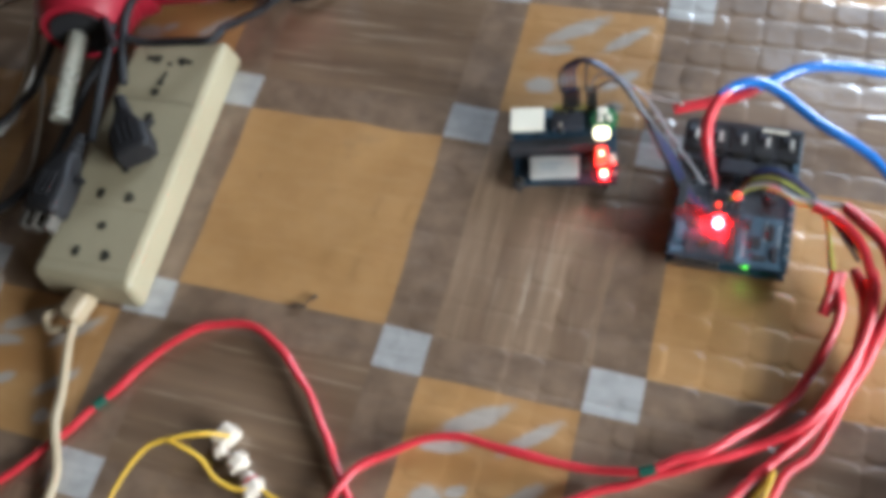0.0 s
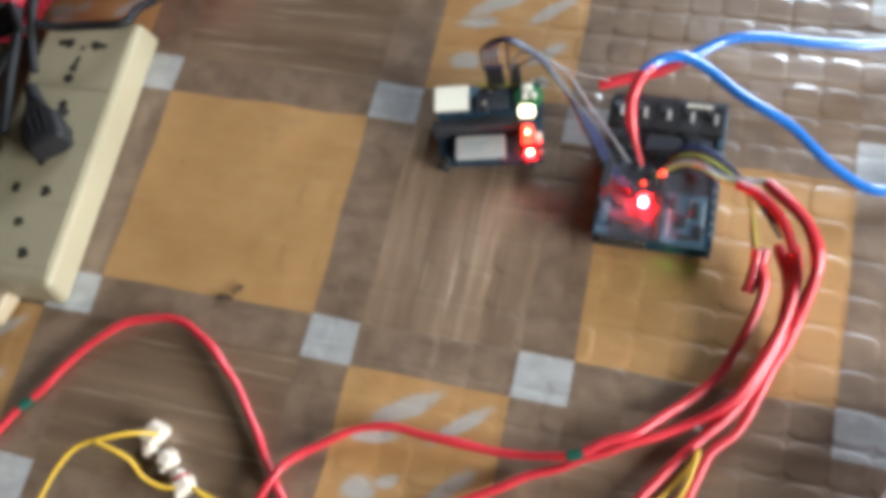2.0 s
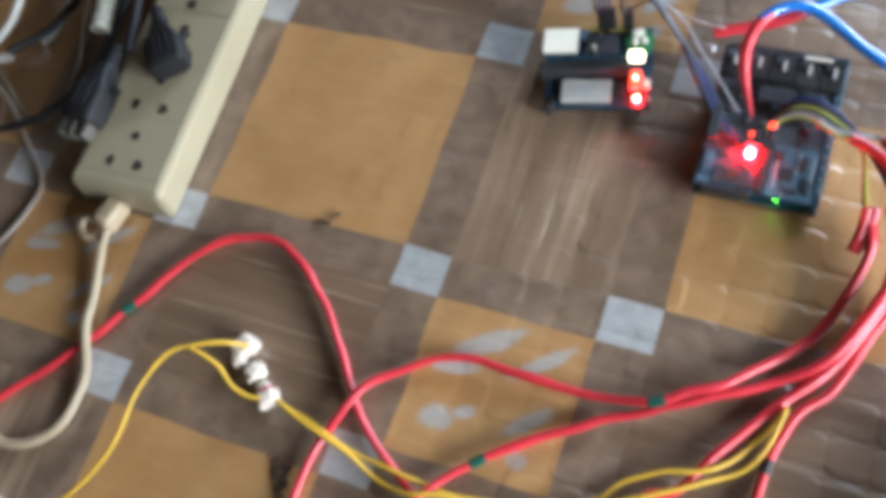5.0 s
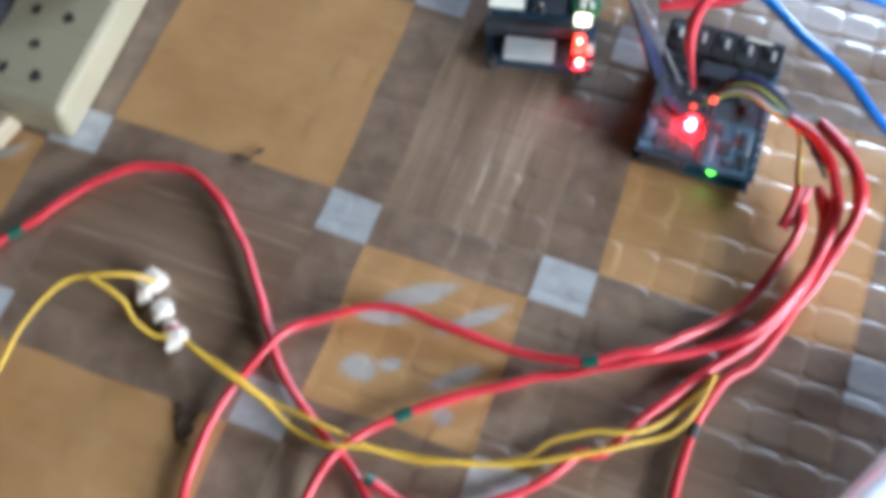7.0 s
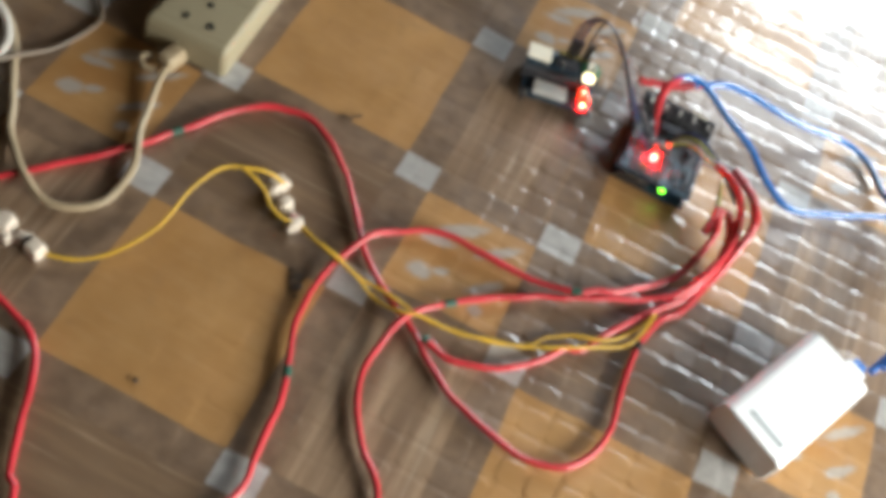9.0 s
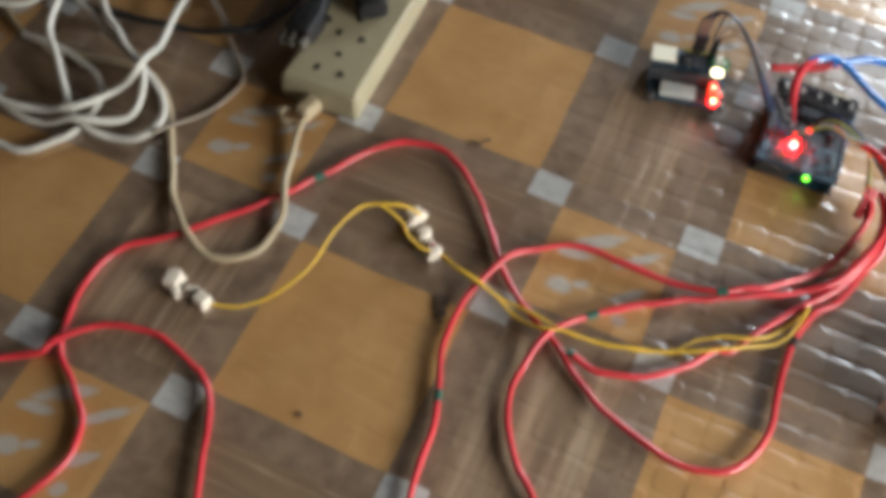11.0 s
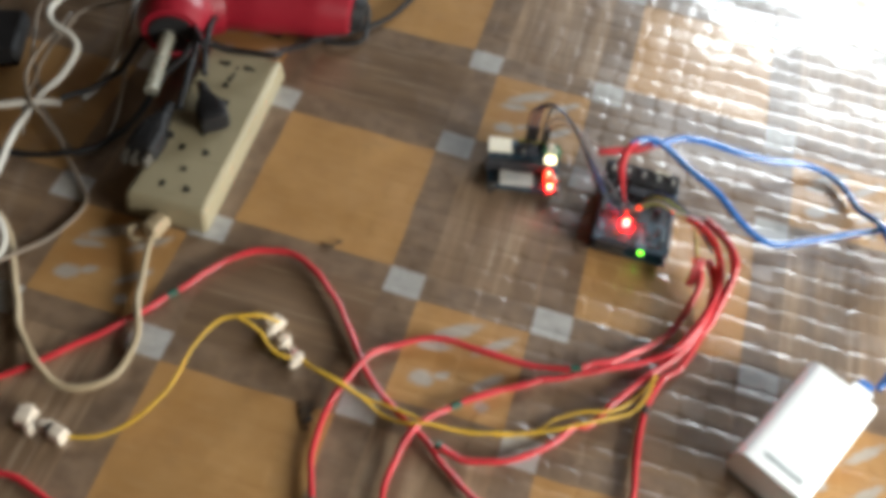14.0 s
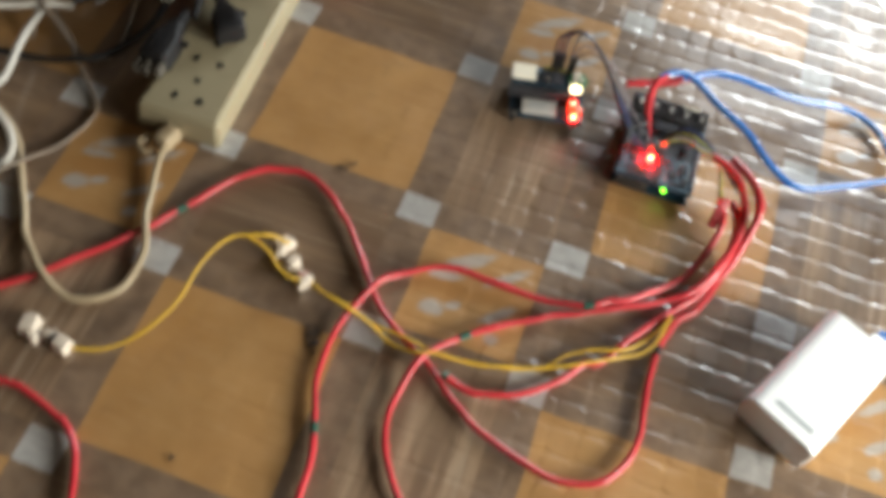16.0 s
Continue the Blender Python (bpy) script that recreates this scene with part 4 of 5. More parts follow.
def build_controller():
    s = thing("controller_board", pose(BOARD[0], BOARD[1], 0, 0, 0, 0.8), "stacked blue and black controller board with lit red and green lamps", "circuit board")
    for x in (-0.022, 0.022):
        for y in (-0.034, 0.029):
            part("standoff", rod(bmesh.new(), (x, y, 0), (x, y, 0.0032), 0.0026, sides=10), M_CHIP, s)
    part("lower_board", box(bmesh.new(), 0, -0.0045, 0.0030, 0.0525, 0.0700, 0.0017, 0.0003), M_PCB, s, "blue lower circuit board")
    part("usb_socket", box(bmesh.new(), 0.0130, 0.0275, 0.0047, 0.0120, 0.0130, 0.0090, 0.0006), M_METAL, s, "tinned metal socket")
    part("power_jack", box(bmesh.new(), -0.0150, 0.0265, 0.0047, 0.0090, 0.0120, 0.0096, 0.0010), M_CHIP, s, "black power jack")
    for x in (-0.0242, 0.0242):
        part("header", box(bmesh.new(), x, -0.002, 0.0047, 0.0028, 0.062, 0.0098, 0.0003), M_CHIP, s, "black pin header")
    for k in range(16):
        for x in (-0.0262, 0.0262):
            part("header_pin", box(bmesh.new(), x, -0.0305 + 0.0038 * k, 0.0060, 0.0008, 0.0009, 0.0080), M_METAL, s)
    top = 0.0161
    upper = part("upper_board", box(bmesh.new(), -0.0002, -0.0040, 0.0145, 0.0525, 0.0736, top - 0.0145, 0.0004), M_PCB, s, "blue upper circuit board")
    part("solder_mask", box(bmesh.new(), -0.0022, -0.0040, top - 0.0002, 0.0475, 0.0722, 0.0004, 0.0001), M_PCBDARK, upper, "dark face of the upper board")
    part("board_rim", box(bmesh.new(), 0.0244, -0.0040, top, 0.0030, 0.0640, 0.0012, 0.0003), M_PCBPALE, upper, "pale blue board edge")
    # row of screw terminals along the far edge, each with a pale contact in a slot
    for k in range(5):
        x = -0.0222 + 0.0105 * k
        bm = box(bmesh.new(), x, 0.0200, top, 0.0101, 0.0130, 0.0066, 0.0005)
        for v in bm.verts:
            if v.co.z > top + 0.004 and v.co.y < 0.0170:
                v.co.z -= 0.0022
        t = part("screw_terminal", bm, M_CHIP, upper, "black screw terminal")
        part("screw", rod(bmesh.new(), (x - 0.0014, 0.0228, top + 0.0066), (x - 0.0014, 0.0228, top + 0.0070), 0.0019, sides=14), M_SMOKE, t)
        part("contact", box(bmesh.new(), x + 0.0010, 0.0200, top + 0.0062, 0.0014, 0.0052, 0.0008, 0.0002), M_SHIELD, t)
        part("wire_port", box(bmesh.new(), x, 0.0134, top + 0.0006, 0.0056, 0.0006, 0.0030, 0.0001), M_HOLE, t)
    part("white_marking", box(bmesh.new(), 0.0130, 0.0258, top + 0.0067, 0.0115, 0.0013, 0.0003), M_STICKER, upper, "white marking bar")
    # smoky blue cover with two gilt pins, near edge
    part("cover_plate", box(bmesh.new(), -0.0135, -0.0308, top + 0.0001, 0.0250, 0.0205, 0.0012, 0.0004), M_COVER, upper, "smoky blue cover plate")
    blk = part("driver_block", box(bmesh.new(), -0.0115, -0.0355, top + 0.0013, 0.0150, 0.0095, 0.0012, 0.0004), M_SMOKE, upper, "smoky plastic block")
    for x in (-0.0118, -0.0094):
        part("gilt_pin", rod(bmesh.new(), (x, -0.0355, top + 0.0022), (x, -0.0355, top + 0.0056), 0.0007, sides=8), M_GOLD, blk)
    for k, (x, y, w, d) in enumerate(((-0.0222, -0.0300, 0.0040, 0.0105), (-0.0222, -0.0385, 0.0058, 0.0030), (-0.0040, -0.0380, 0.0036, 0.0050), (-0.0165, -0.0250, 0.0050, 0.0034))):
        part("cover_rib", box(bmesh.new(), x, y, top + 0.0012, w, d, 0.0012, 0.0004), M_PCBPALE if k < 2 else M_CHIP, upper)
    part("dark_gap", box(bmesh.new(), 0.0012, -0.0290, top + 0.0001, 0.0036, 0.0230, 0.0020, 0.0004), M_CHIP, upper, "black strip between the plates")
    part("front_block", box(bmesh.new(), -0.0130, -0.0392, 0.0046, 0.0210, 0.0030, 0.0060, 0.0006), M_CHIP, s, "black pin block")
    for k in range(8):
        part("edge_pin", rod(bmesh.new(), (-0.0215 + 0.0026 * k, -0.0398, 0.0106), (-0.0215 + 0.0026 * k, -0.0398, 0.0138), 0.0005, sides=6), M_METAL, s)
    # parts in the middle of the board
    part("regulator", box(bmesh.new(), -0.0215, 0.0015, top, 0.0075, 0.0120, 0.0050, 0.0005), M_CHIP, upper, "black chip")
    part("socket_rail", box(bmesh.new(), -0.0232, -0.0130, top, 0.0040, 0.0150, 0.0075, 0.0004), M_CHIP, upper, "black socket rail")
    part("chip", box(bmesh.new(), -0.0005, 0.0065, top, 0.0160, 0.0075, 0.0036, 0.0005), M_SMOKE, upper, "dark grey chip")
    for k in range(7):
        for y in (0.0022, 0.0108):
            part("chip_leg", box(bmesh.new(), -0.0068 + 0.0021 * k, y, top, 0.0008, 0.0016, 0.0016), M_METAL, upper)
    for k, (x, y) in enumerate(((0.0120, 0.0050), (0.0180, 0.0060), (0.0150, -0.0060))):
        part("capacitor", rod(bmesh.new(), (x, y, top), (x, y, top + 0.0054), 0.0027, sides=14), M_SMOKE if k else M_CHIP, upper)
    plate = part("edge_board", box(bmesh.new(), 0.0127, -0.0285, top + 0.0002, 0.0185, 0.0245, 0.0013, 0.0003), M_PCBPALE, upper, "pale blue strip of circuit board")
    for x, y, w, d in ((0.0110, -0.0300, 0.0050, 0.0058), (0.0172, -0.0240, 0.0030, 0.0075), (0.0195, -0.0345, 0.0026, 0.0070), (0.0072, -0.0215, 0.0026, 0.0050), (0.0135, -0.0372, 0.0060, 0.0022)):
        part("small_chip", box(bmesh.new(), x, y, top + 0.0014, w, d, 0.0014, 0.0003), M_CHIP, plate)
    for x, y, w, d in ((0.0062, -0.0300, 0.0007, 0.0150), (0.0148, -0.0235, 0.0006, 0.0100), (0.0208, -0.0255, 0.0007, 0.0120)):
        part("white_line", box(bmesh.new(), x, y, top + 0.0015, w, d, 0.0002), M_GREYPRINT, plate)
    for k in range(7):
        part("pin", rod(bmesh.new(), (-0.0160 + 0.0030 * k, -0.0135, top), (-0.0160 + 0.0030 * k, -0.0135, top + 0.0058), 0.0005, sides=6), M_METAL, upper)
    rnd = random.Random(7)
    kinds = (M_CHIP, M_SMOKE, M_METAL, M_CHIP, M_PCBPALE)
    for k in range(26):
        x, y = rnd.uniform(-0.017, 0.021), rnd.uniform(-0.0125, 0.0125)
        box_w, box_d = rnd.uniform(0.0012, 0.0034), rnd.uniform(0.0012, 0.0028)
        part("component", box(bmesh.new(), x, y, top, box_w, box_d, rnd.uniform(0.0010, 0.0028), 0.0002, rnd.choice((0, 90))), kinds[k % 5], upper)
    for k in range(9):
        part("solder_pin", rod(bmesh.new(), (0.0244, -0.0340 + 0.0052 * k, top + 0.0010), (0.0244, -0.0340 + 0.0052 * k, top + 0.0026), 0.0006, sides=6), M_METAL, upper)
    # lamps: the large red one, two faint ones by the wires, and the green one under the board's near lip
    x, y = -0.0058, -0.0231
    lamp = part("red_led", ball(rod(bmesh.new(), (x, y, top), (x, y, 0.0192), 0.0016), x, y, 0.0192, 0.0016, 0.0016, 0.0014), M_LED_RED, upper, "lit red lamp")
    part("lamp_core", ball(bmesh.new(), x, y - 0.0002, 0.0203, 0.0010, 0.0010, 0.0008), M_LED_CORE, lamp, "glaring middle of the lamp")
    # added block that shades the wires from the red lamp
    part("lamp_light_block", box(bmesh.new(), x + 0.0006, y + 0.0028, top, 0.0068, 0.0012, 0.0062, 0.0003), M_CHIP, upper, "black block added to keep red light off the wires")
    for x, y, r in ((0.0006, -0.0085, 0.0015), (-0.0070, -0.0145, 0.0011)):
        part("led_post", rod(bmesh.new(), (x, y, top), (x, y, 0.0192), 0.0011, sides=8), M_CHIP, upper)
        part("small_red_led", ball(bmesh.new(), x, y, 0.0196, r, r, r), M_LED_RED_DIM, upper, "faintly lit red lamp")
    part("green_led", box(bmesh.new(), 0.0086, -0.0378, 0.0086, 0.0028, 0.0006, 0.0040, 0.0002), M_LED_GREEN, s, "lit green lamp")
    part("led_holder", box(bmesh.new(), 0.0086, -0.0360, 0.0047, 0.0044, 0.0030, 0.0097, 0.0003), M_CHIP, s, "black lamp holder")


build_controller()


# ------------------------------------------------------------------ radio module with its carrier
def build_radio():
    s = thing("radio_module", pose(0.1745, -0.0030, 0, 0, 0, 12), "small blue radio module with a metal shield and lit lamps", "circuit board")
    for x in (-0.021, 0.021):
        for y in (-0.017, 0.016):
            part("pin_foot", rod(bmesh.new(), (x, y, 0), (x, y, 0.0042), 0.0012, sides=8), M_CHIP, s)
    base = part("carrier_board", box(bmesh.new(), 0.0015, 0.0008, 0.0040, 0.0505, 0.0368, 0.0016, 0.0003), M_PCB, s, "blue circuit board")
    can = part("shield_can", box(bmesh.new(), -0.0036, -0.0090, 0.0056, 0.0235, 0.0118, 0.0030, 0.0005), M_SHIELD, base, "pale metal radio shield")
    part("can_marking", box(bmesh.new(), -0.0050, -0.0075, 0.0086, 0.0120, 0.0010, 0.0002), M_GREYPRINT, can)
    part("can_marking", box(bmesh.new(), -0.0062, -0.0100, 0.0086, 0.0085, 0.0008, 0.0002), M_GREYPRINT, can)
    part("mounting_ring", rod(bmesh.new(), (-0.0203, -0.0155, 0.0055), (-0.0203, -0.0155, 0.0064), 0.0024, sides=16), M_METAL, base)
    part("ring_hole", rod(bmesh.new(), (-0.0203, -0.0155, 0.0063), (-0.0203, -0.0155, 0.0066), 0.0012, sides=12), M_HOLE, base)
    part("header", box(bmesh.new(), -0.0045, 0.0012, 0.0056, 0.0430, 0.0054, 0.0085, 0.0005, 3), M_CHIP, base, "long black header")
    for k in range(12):
        part("header_socket", box(bmesh.new(), -0.0235 + 0.0034 * k, 0.0002 + 0.00018 * k, 0.0141, 0.0012, 0.0012, 0.0002), M_HOLE, base)
    part("upper_board", box(bmesh.new(), 0.0010, 0.0125, 0.0132, 0.0500, 0.0165, 0.0015, 0.0003), M_PCB, base, "dark blue upper circuit board")
    part("sticker", box(bmesh.new(), -0.0167, 0.0137, 0.0148, 0.0165, 0.0130, 0.0018, 0.0004), M_STICKER, base, "cream white square")
    part("relay", box(bmesh.new(), 0.0030, 0.0110, 0.0147, 0.0150, 0.0090, 0.0034, 0.0006), M_SMOKE, base, "dark chip")
    part("pale_patch", box(bmesh.new(), -0.0060, 0.0165, 0.0147, 0.0040, 0.0060, 0.0014, 0.0003), M_PCBPALE, base)
    rnd = random.Random(3)
    for k in range(9):
        part("component", box(bmesh.new(), rnd.uniform(-0.005, 0.013), rnd.uniform(0.0055, 0.0190), 0.0147, 0.0018, 0.0013, rnd.uniform(0.0010, 0.0038), 0.0002, rnd.choice((0, 90))), (M_METAL, M_CHIP, M_STICKER)[k % 3], base)
    part("pin_row", box(bmesh.new(), 0.0068, 0.0205, 0.0140, 0.0215, 0.0026, 0.0026, 0.0003), M_OLIVE, base, "olive pin row")
    for x, w in ((0.0052, 0.0085), (0.0150, 0.0050)):
        plug_ob = part("jumper_housing", box(bmesh.new(), x, 0.0205, 0.0166, w, 0.0032, 0.0138, 0.0004), M_BLACK, base, "black jumper plug")
        for k in (-0.3, 0.3):
            part("plug_slot", box(bmesh.new(), x + k * w, 0.0188, 0.0200, 0.0010, 0.0004, 0.0040), M_HOLE, plug_ob)
    disc = part("round_sensor", rod(bmesh.new(), (0.0208, 0.0125, 0.0147), (0.0208, 0.0125, 0.0166), 0.0066, sides=24), M_PCBGREEN, base, "green round piece")
    bm = box(bmesh.new(), 0.0200, 0.0162, 0.0166, 0.0050, 0.0044, 0.0016, 0.0008)
    box(bm, 0.0188, 0.0118, 0.0166, 0.0028, 0.0040, 0.0014, 0.0006)
    box(bm, 0.0230, 0.0120, 0.0166, 0.0026, 0.0038, 0.0014, 0.0006)
    part("sensor_window", bm, M_STICKER, disc, "cream pads")
    part("amber_led", box(bmesh.new(), 0.0195, 0.0044, 0.0140, 0.0070, 0.0050, 0.0040, 0.0012), M_LED_WARM, base, "bright amber lamp")
    part("red_column", box(bmesh.new(), 0.0193, -0.0038, 0.0056, 0.0050, 0.0085, 0.0052, 0.0008), M_LED_RED_DIM, base, "glowing red block")
    part("column_core", ball(bmesh.new(), 0.0193, -0.0040, 0.0108, 0.0009, 0.0012, 0.0006), M_LED_WARM, base, "bright point in the red block")
    lamp = part("red_led", ball(rod(bmesh.new(), (0.0203, -0.0132, 0.0055), (0.0203, -0.0132, 0.0072), 0.0014), 0.0203, -0.0132, 0.0072, 0.0016, 0.0016, 0.0014), M_LED_RED_SMALL, base, "lit red lamp")
    part("lamp_core", ball(bmesh.new(), 0.0203, -0.0134, 0.0081, 0.0012, 0.0012, 0.0009), M_LED_CORE, lamp, "glaring middle of the lamp")
    part("bright_chip", box(bmesh.new(), 0.0245, -0.0052, 0.0056, 0.0032, 0.0052, 0.0024, 0.0004), M_STICKER, base)
    part("solder_pad", rod(bmesh.new(), (0.0254, -0.0125, 0.0055), (0.0254, -0.0125, 0.0062), 0.0014, sides=10), M_METAL, base)
    part("small_chip", box(bmesh.new(), 0.0120, -0.0085, 0.0056, 0.0040, 0.0070, 0.0018, 0.0003), M_CHIP, base)


build_radio()


# ------------------------------------------------------------------ jumper wires
def jumper(points, r, material, label, bundled=False):
    """A thin wire; one that runs in a bundle swells a little where its fellows lie on it."""
    p = spline(points, 0.002)
    rr = np.interp(np.arange(len(p)) / (len(p) - 1), [0, 0.30, 0.45, 0.9, 1], [0.7 * r, 0.75 * r, 1.5 * r, 1.4 * r, r]) if bundled else r
    return tagged(part("jumper_wire", sweep(bmesh.new(), p, rr, 8), material), label, "wire", "thin jumper wires")


def build_jumpers():
    colours = ("black", "blue", "purple", "blue", "black")
    for k, c in enumerate(colours):
        o = (k - 2) * 0.0008
        x0 = 0.1706 + 0.0021 * k if k < 4 else 0.1822
        jumper([(x0, 0.0163 + 0.0006 * k, 0.0300), (x0 + 0.0015, 0.0165, 0.0480 + 0.0010 * k), (0.1850 + o, 0.0160 - o, 0.0575 + 0.4 * o), (0.1980 + o, 0.0135 - o, 0.0510),
                (0.2130 + o, 0.0050 - o, 0.0370 - 0.5 * o), (0.2270 + o, -0.0085 + o, 0.0260 - 0.5 * o), (0.2385 + 0.5 * o, -0.0230 + o, 0.0205), (0.2480 + 0.4 * o, -0.0285 + 0.8 * o, 0.0175)],
               0.0009, W[c], f"thin {c} jumper wire arching between the two circuit boards", True)
    jumper([(0.1829, 0.0187, 0.0290), (0.1900, 0.0200, 0.0430), (0.2090, 0.0150, 0.0400), (0.2240, 0.0030, 0.0300), (0.2380, -0.0100, 0.0225), (0.2440, -0.0150, 0.0180)], 0.0006, W["grey"],
           "thin grey jumper wire arching between the two circuit boards")
    jumper([(0.1840, 0.0187, 0.0285), (0.1950, 0.0220, 0.0360), (0.2150, 0.0200, 0.0300), (0.2290, 0.0235, 0.0225)], 0.0006, W["brown"], "thin brown jumper wire leading to the red sleeve")
    ends = (((0.2930, -0.0250, 0.0285), "green"), ((0.3050, -0.0225, 0.0305), "white"), ((0.3040, -0.0215, 0.0300), "grey"), ((0.2925, -0.0240, 0.0280), "black"),
            ((0.3030, -0.0500, 0.0225), "green"), ((0.3020, -0.0505, 0.0220), "black"), ((0.3170, -0.0460, 0.0255), "purple"), ((0.3120, -0.0450, 0.0255), "blue"))
    for k, (e, c) in enumerate(ends):
        o = (k - 3.5) * 0.0009
        start = (0.2585 + 0.6 * o, -0.0170 + 1.2 * o, 0.0170)
        mids = [(0.2650, -0.0130 + o, 0.0245 + 0.6 * o), (0.2740, -0.0130 + 1.3 * o, 0.0275 + 0.5 * o), (0.2850, -0.0180 + 1.5 * o, 0.0275)]
        if e[1] < -0.03:
            mids.append((0.2960, -0.0270 + o, 0.0270))
        jumper([start] + mids + [e], 0.0008, W[c], f"thin {c} jumper wire running from the board into a red sleeve")
    # shrink sleeves at the wires' ends
    for pts in ([(0.2915, -0.0238, 0.0282), (0.3020, -0.0285, 0.0290), (0.3120, -0.0385, 0.0280), (0.3180, -0.0500, 0.0240)],
                [(0.3035, -0.0500, 0.0225), (0.3035, -0.0580, 0.0170), (0.3020, -0.0660, 0.0120)],
                [(0.3065, -0.0495, 0.0225), (0.3060, -0.0580, 0.0170), (0.3030, -0.0665, 0.0120)]):
        p = spline(pts, 0.002)
        tagged(part("shrink_sleeve", sweep(bmesh.new(), p, 0.0023), M_RED), "thin red heat-shrink sleeve over a wire joint", "sleeve", "red shrink sleeves")


build_jumpers()


# ------------------------------------------------------------------ white connectors on the yellow wires
def connector(at, lumps, label):
    s = thing("wire_connector", at, label, "connector", "white wire connectors")
    for x, y, w, d, h, turn in lumps:
        part("housing", box(bmesh.new(), x, y, 0.0004, w, d, h, 0.0018, turn, 0.86, 3), M_CONN, s)
    rnd = random.Random(int(abs(at.translation.x) * 1e4))
    for x, y, w, d, h, turn in lumps[::2]:
        part("latch", box(bmesh.new(), x + rnd.uniform(-0.002, 0.002), y + d / 2, h * 0.35, w * 0.45, 0.0022, h * 0.4, 0.0005, turn), M_CONN, s)
        part("lip", box(bmesh.new(), x + w * 0.3, y - d * 0.4, h * 0.3, 0.0022, 0.0028, h * 0.6, 0.0005, turn), M_CONN, s)
    return s


c = connector(pose(0.0672, -0.1872, 0, 0, 0, -38), ((-0.0150, 0.0015, 0.0100, 0.0120, 0.0085, 10), (-0.0110, -0.0035, 0.0080, 0.0070, 0.0075, -20), (-0.0010, 0.0000, 0.0085, 0.0085, 0.0080, 14),
                                                    (0.0075, 0.0000, 0.0050, 0.0070, 0.0070, 0), (0.0135, -0.0005, 0.0080, 0.0095, 0.0085, -6)),
              "milky white nylon wire connectors joined in a row")
part("dark_ring", rod(bmesh.new(), (0.0095, 0, 0.0042), (0.0108, 0, 0.0042), 0.0043), M_RED, c, "dark red ring")
c = connector(pose(-0.0410, -0.2805, 0, 0, 0, -4), ((-0.0120, 0.0015, 0.0115, 0.0120, 0.0090, 12), (-0.0060, -0.0040, 0.0075, 0.0060, 0.0075, -15), (0.0010, 0.0005, 0.0080, 0.0070, 0.0075, 8),
                                                    (0.0105, -0.0010, 0.0110, 0.0095, 0.0090, -8)), "milky white nylon wire connector with a dark red ring")
part("dark_ring", rod(bmesh.new(), (0.0042, -0.0005, 0.0045), (0.0056, -0.0005, 0.0045), 0.0046), M_DARKTAPE, c, "dark red ring")


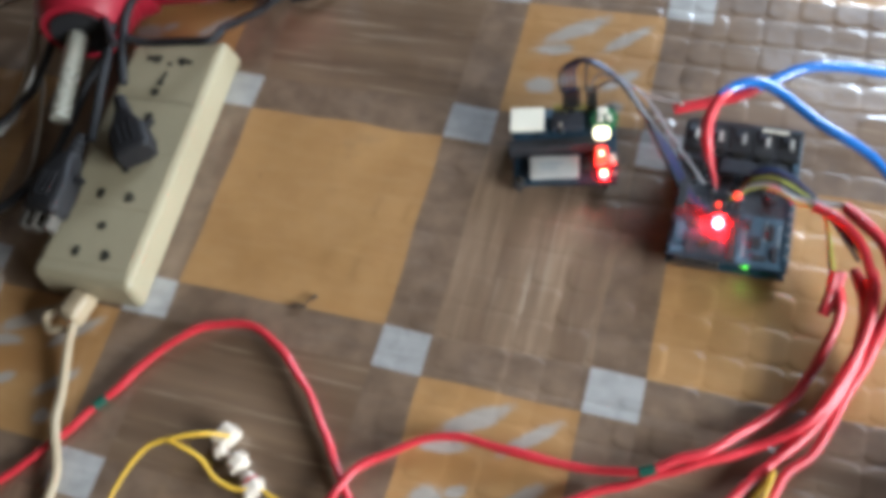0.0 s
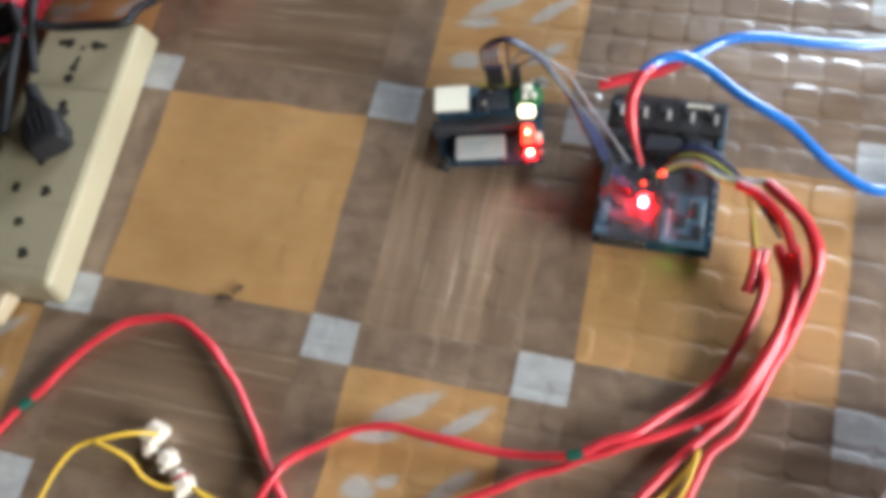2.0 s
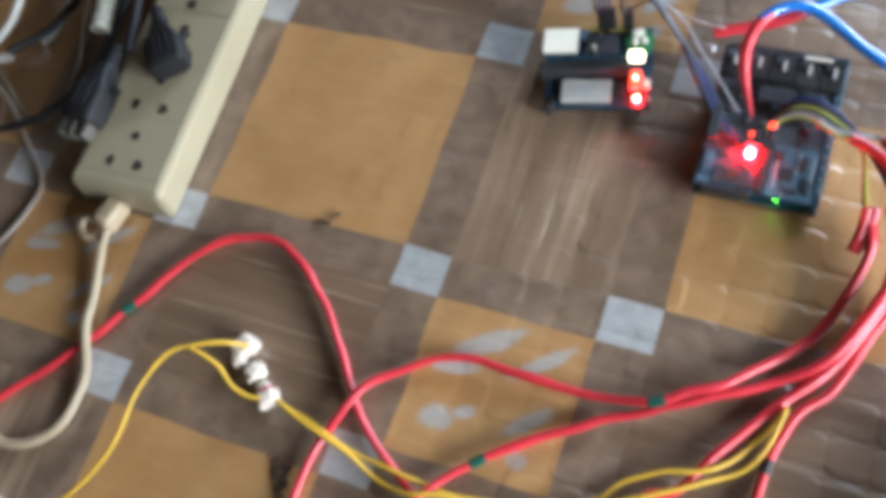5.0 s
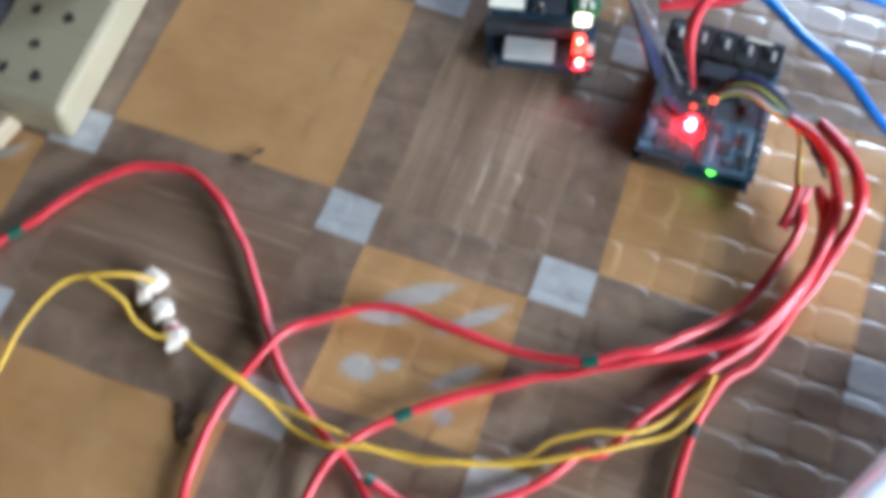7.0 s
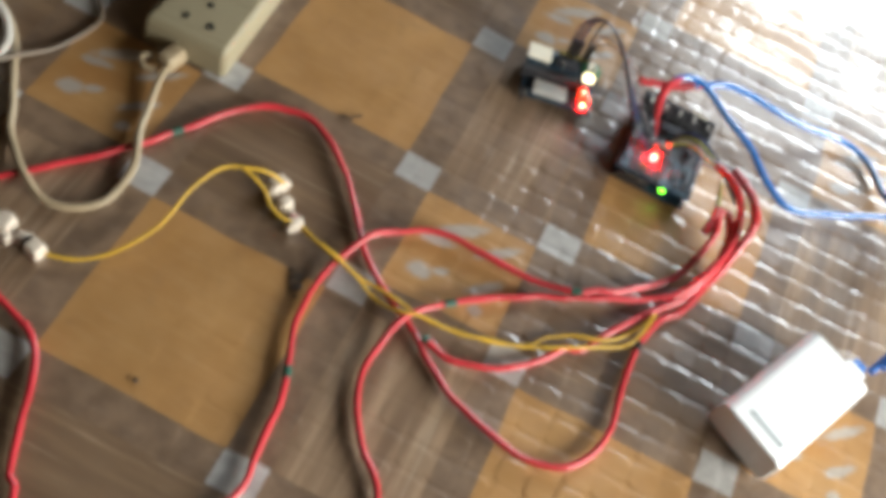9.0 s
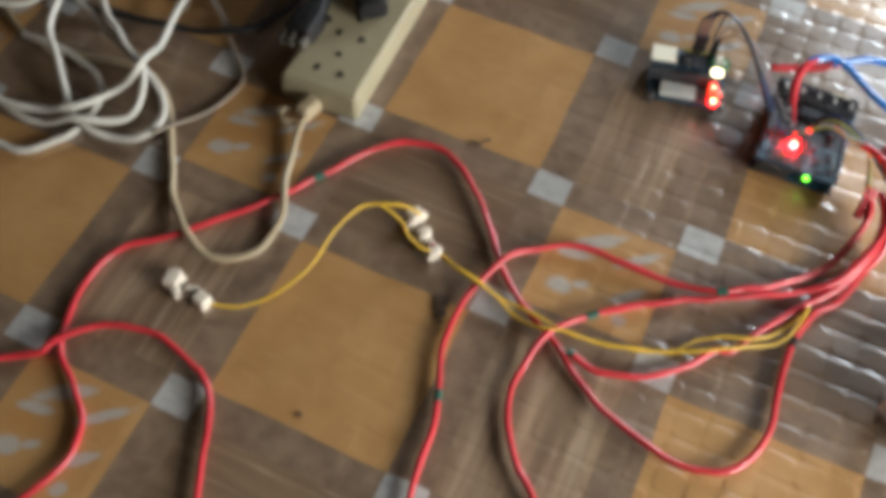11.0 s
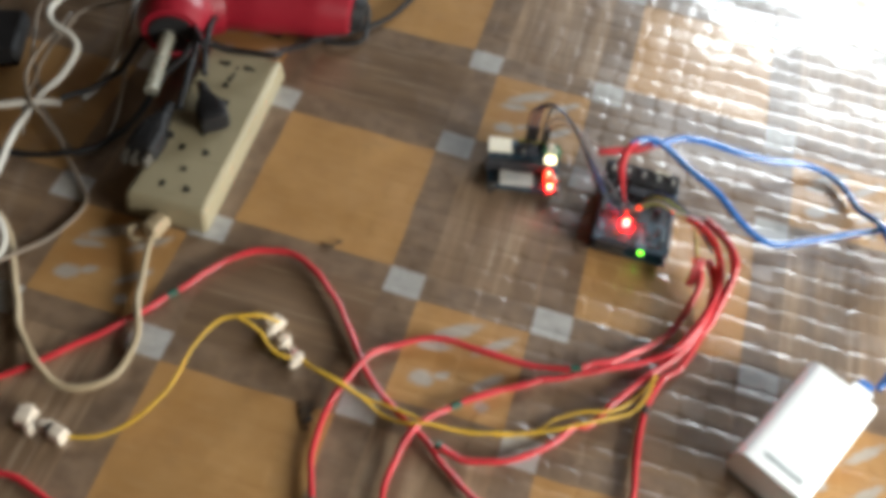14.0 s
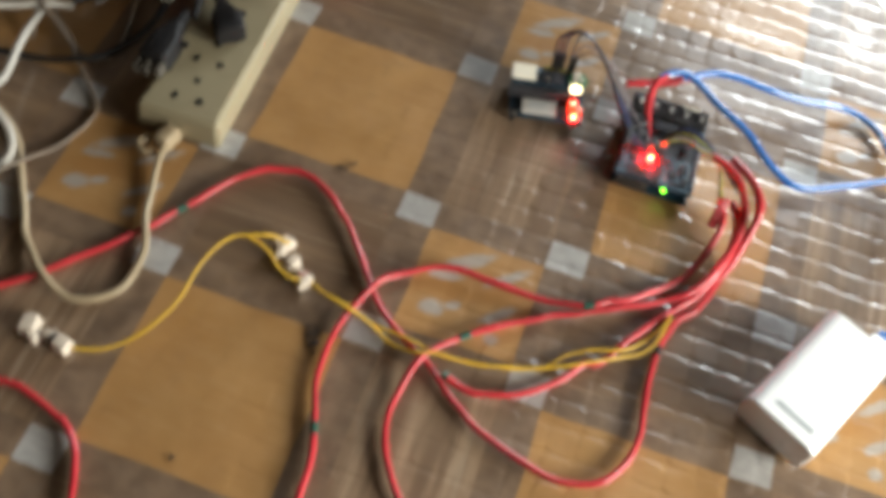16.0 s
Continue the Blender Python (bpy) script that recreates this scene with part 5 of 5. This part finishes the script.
# ------------------------------------------------------------------ red glue gun behind the strip
def build_gun():
    s = thing("glue_gun", pose(-0.060, 0.065, 0), "red plastic hot glue gun with a clear glue stick", "glue gun")
    p = spline([(-0.050, -0.014, 0.030), (-0.020, 0.003, 0.029), (0.015, 0.014, 0.028), (0.045, 0.021, 0.027), (0.078, 0.026, 0.025)], 0.004)
    r = np.interp(np.arange(len(p)) / (len(p) - 1), [0, 0.1, 0.45, 0.8, 0.97, 1], [0.020, 0.025, 0.027, 0.024, 0.018, 0.012])
    part("barrel", sweep(bmesh.new(), p, r, 28), M_REDGUN, s)
    part("nozzle_collar", rod(bmesh.new(), (0.076, 0.0257, 0.025), (0.085, 0.0270, 0.024), 0.0150, 0.0125, 24), M_BLACK, s, "black collar")
    p = spline([(-0.022, -0.004, 0.030), (-0.036, -0.016, 0.031), (-0.040, -0.034, 0.033), (-0.034, -0.055, 0.034)], 0.003)
    rear = part("rear_grip", sweep(bmesh.new(), p, np.interp(np.arange(len(p)) / (len(p) - 1), [0, 0.5, 0.85, 1], [0.026, 0.028, 0.026, 0.021]), 28), M_REDGUN, s)
    # a black disc stands in for the shaded hollow of the feed opening
    part("feed_opening", rod(bmesh.new(), (-0.0343, -0.0540, 0.034), (-0.0336, -0.0563, 0.034), 0.0165, sides=24), M_BLACK, rear, "dark feed opening")
    part("glue_stick", rod(bmesh.new(), (-0.0385, -0.045, 0.034), (-0.0270, -0.1065, 0.0265), 0.0053, sides=18), M_GLUE, s, "clear yellowish glue stick")
    p = spline([(0.060, 0.006, 0.006), (0.075, 0.012, 0.004), (0.086, 0.021, 0.004), (0.083, 0.042, 0.004), (0.077, 0.060, 0.004)], 0.003)
    part("wire_stand", sweep(bmesh.new(), p, 0.0020, 8), M_BLACK, s, "black bent wire stand")
    part("stand_foot", box(bmesh.new(), 0.010, 0.012, 0.0, 0.030, 0.020, 0.006, 0.002), M_BLACK, s)


build_gun()

# black block put where a dark, unidentified mass lies among the cables
s = thing("dark_block", pose(-0.226, -0.014, 0, 0, 0, 20), "black block among the tangled cables", "adapter")
part("dark_block_body", box(bmesh.new(), 0, 0, 0, 0.040, 0.050, 0.016, 0.004, taper=0.92, segments=3), M_BLACK, s)


# ------------------------------------------------------------------ burn marks on the vinyl
def burn(x, y, r, stretch, turn):
    """A ragged, slightly raised crust of scorched vinyl."""
    bm = bmesh.new()
    n = 18
    m = pose(0, 0, 0, 0, 0, turn)
    q = [r * (0.7 + 0.5 * random.random()) for _ in range(n)]
    ring = [m @ Vector((q[k] * np.cos(2 * np.pi * k / n) * stretch, q[k] * np.sin(2 * np.pi * k / n), 0)) for k in range(n)]
    low = [bm.verts.new((v.x, v.y, 0.0)) for v in ring]
    mid = [bm.verts.new((v.x * 0.8, v.y * 0.8, 0.0004)) for v in ring]
    top = bm.verts.new((0, 0, 0.0006))
    for k in range(n):
        bm.faces.new((low[k], low[(k + 1) % n], mid[(k + 1) % n], mid[k]))
        bm.faces.new((mid[k], mid[(k + 1) % n], top))
    ob = part("burn_mark", bm, M_BURN)
    ob.location = (x, y, 0.0002)
    tagged(ob, "small dark burn mark melted into the vinyl floor", "burn mark", "burn marks on the floor", "stuff")


for x, y, r, st, tu in ((0.0660, -0.1068, 0.0018, 2.4, 10), (0.0725, -0.1010, 0.0013, 1.8, 40), (0.0700, -0.1035, 0.0010, 1.4, 0), (0.0950, -0.2235, 0.0034, 1.4, 30), (0.0972, -0.2290, 0.0024, 1.5, 60),
                        (0.0905, -0.2205, 0.0015, 1.8, 20), (0.0993, -0.2340, 0.0013, 1.2, 0), (0.0930, -0.2280, 0.0010, 1.5, 90), (0.0530, -0.3180, 0.0015, 1.2, 70)):
    burn(x, y, r, st, tu)
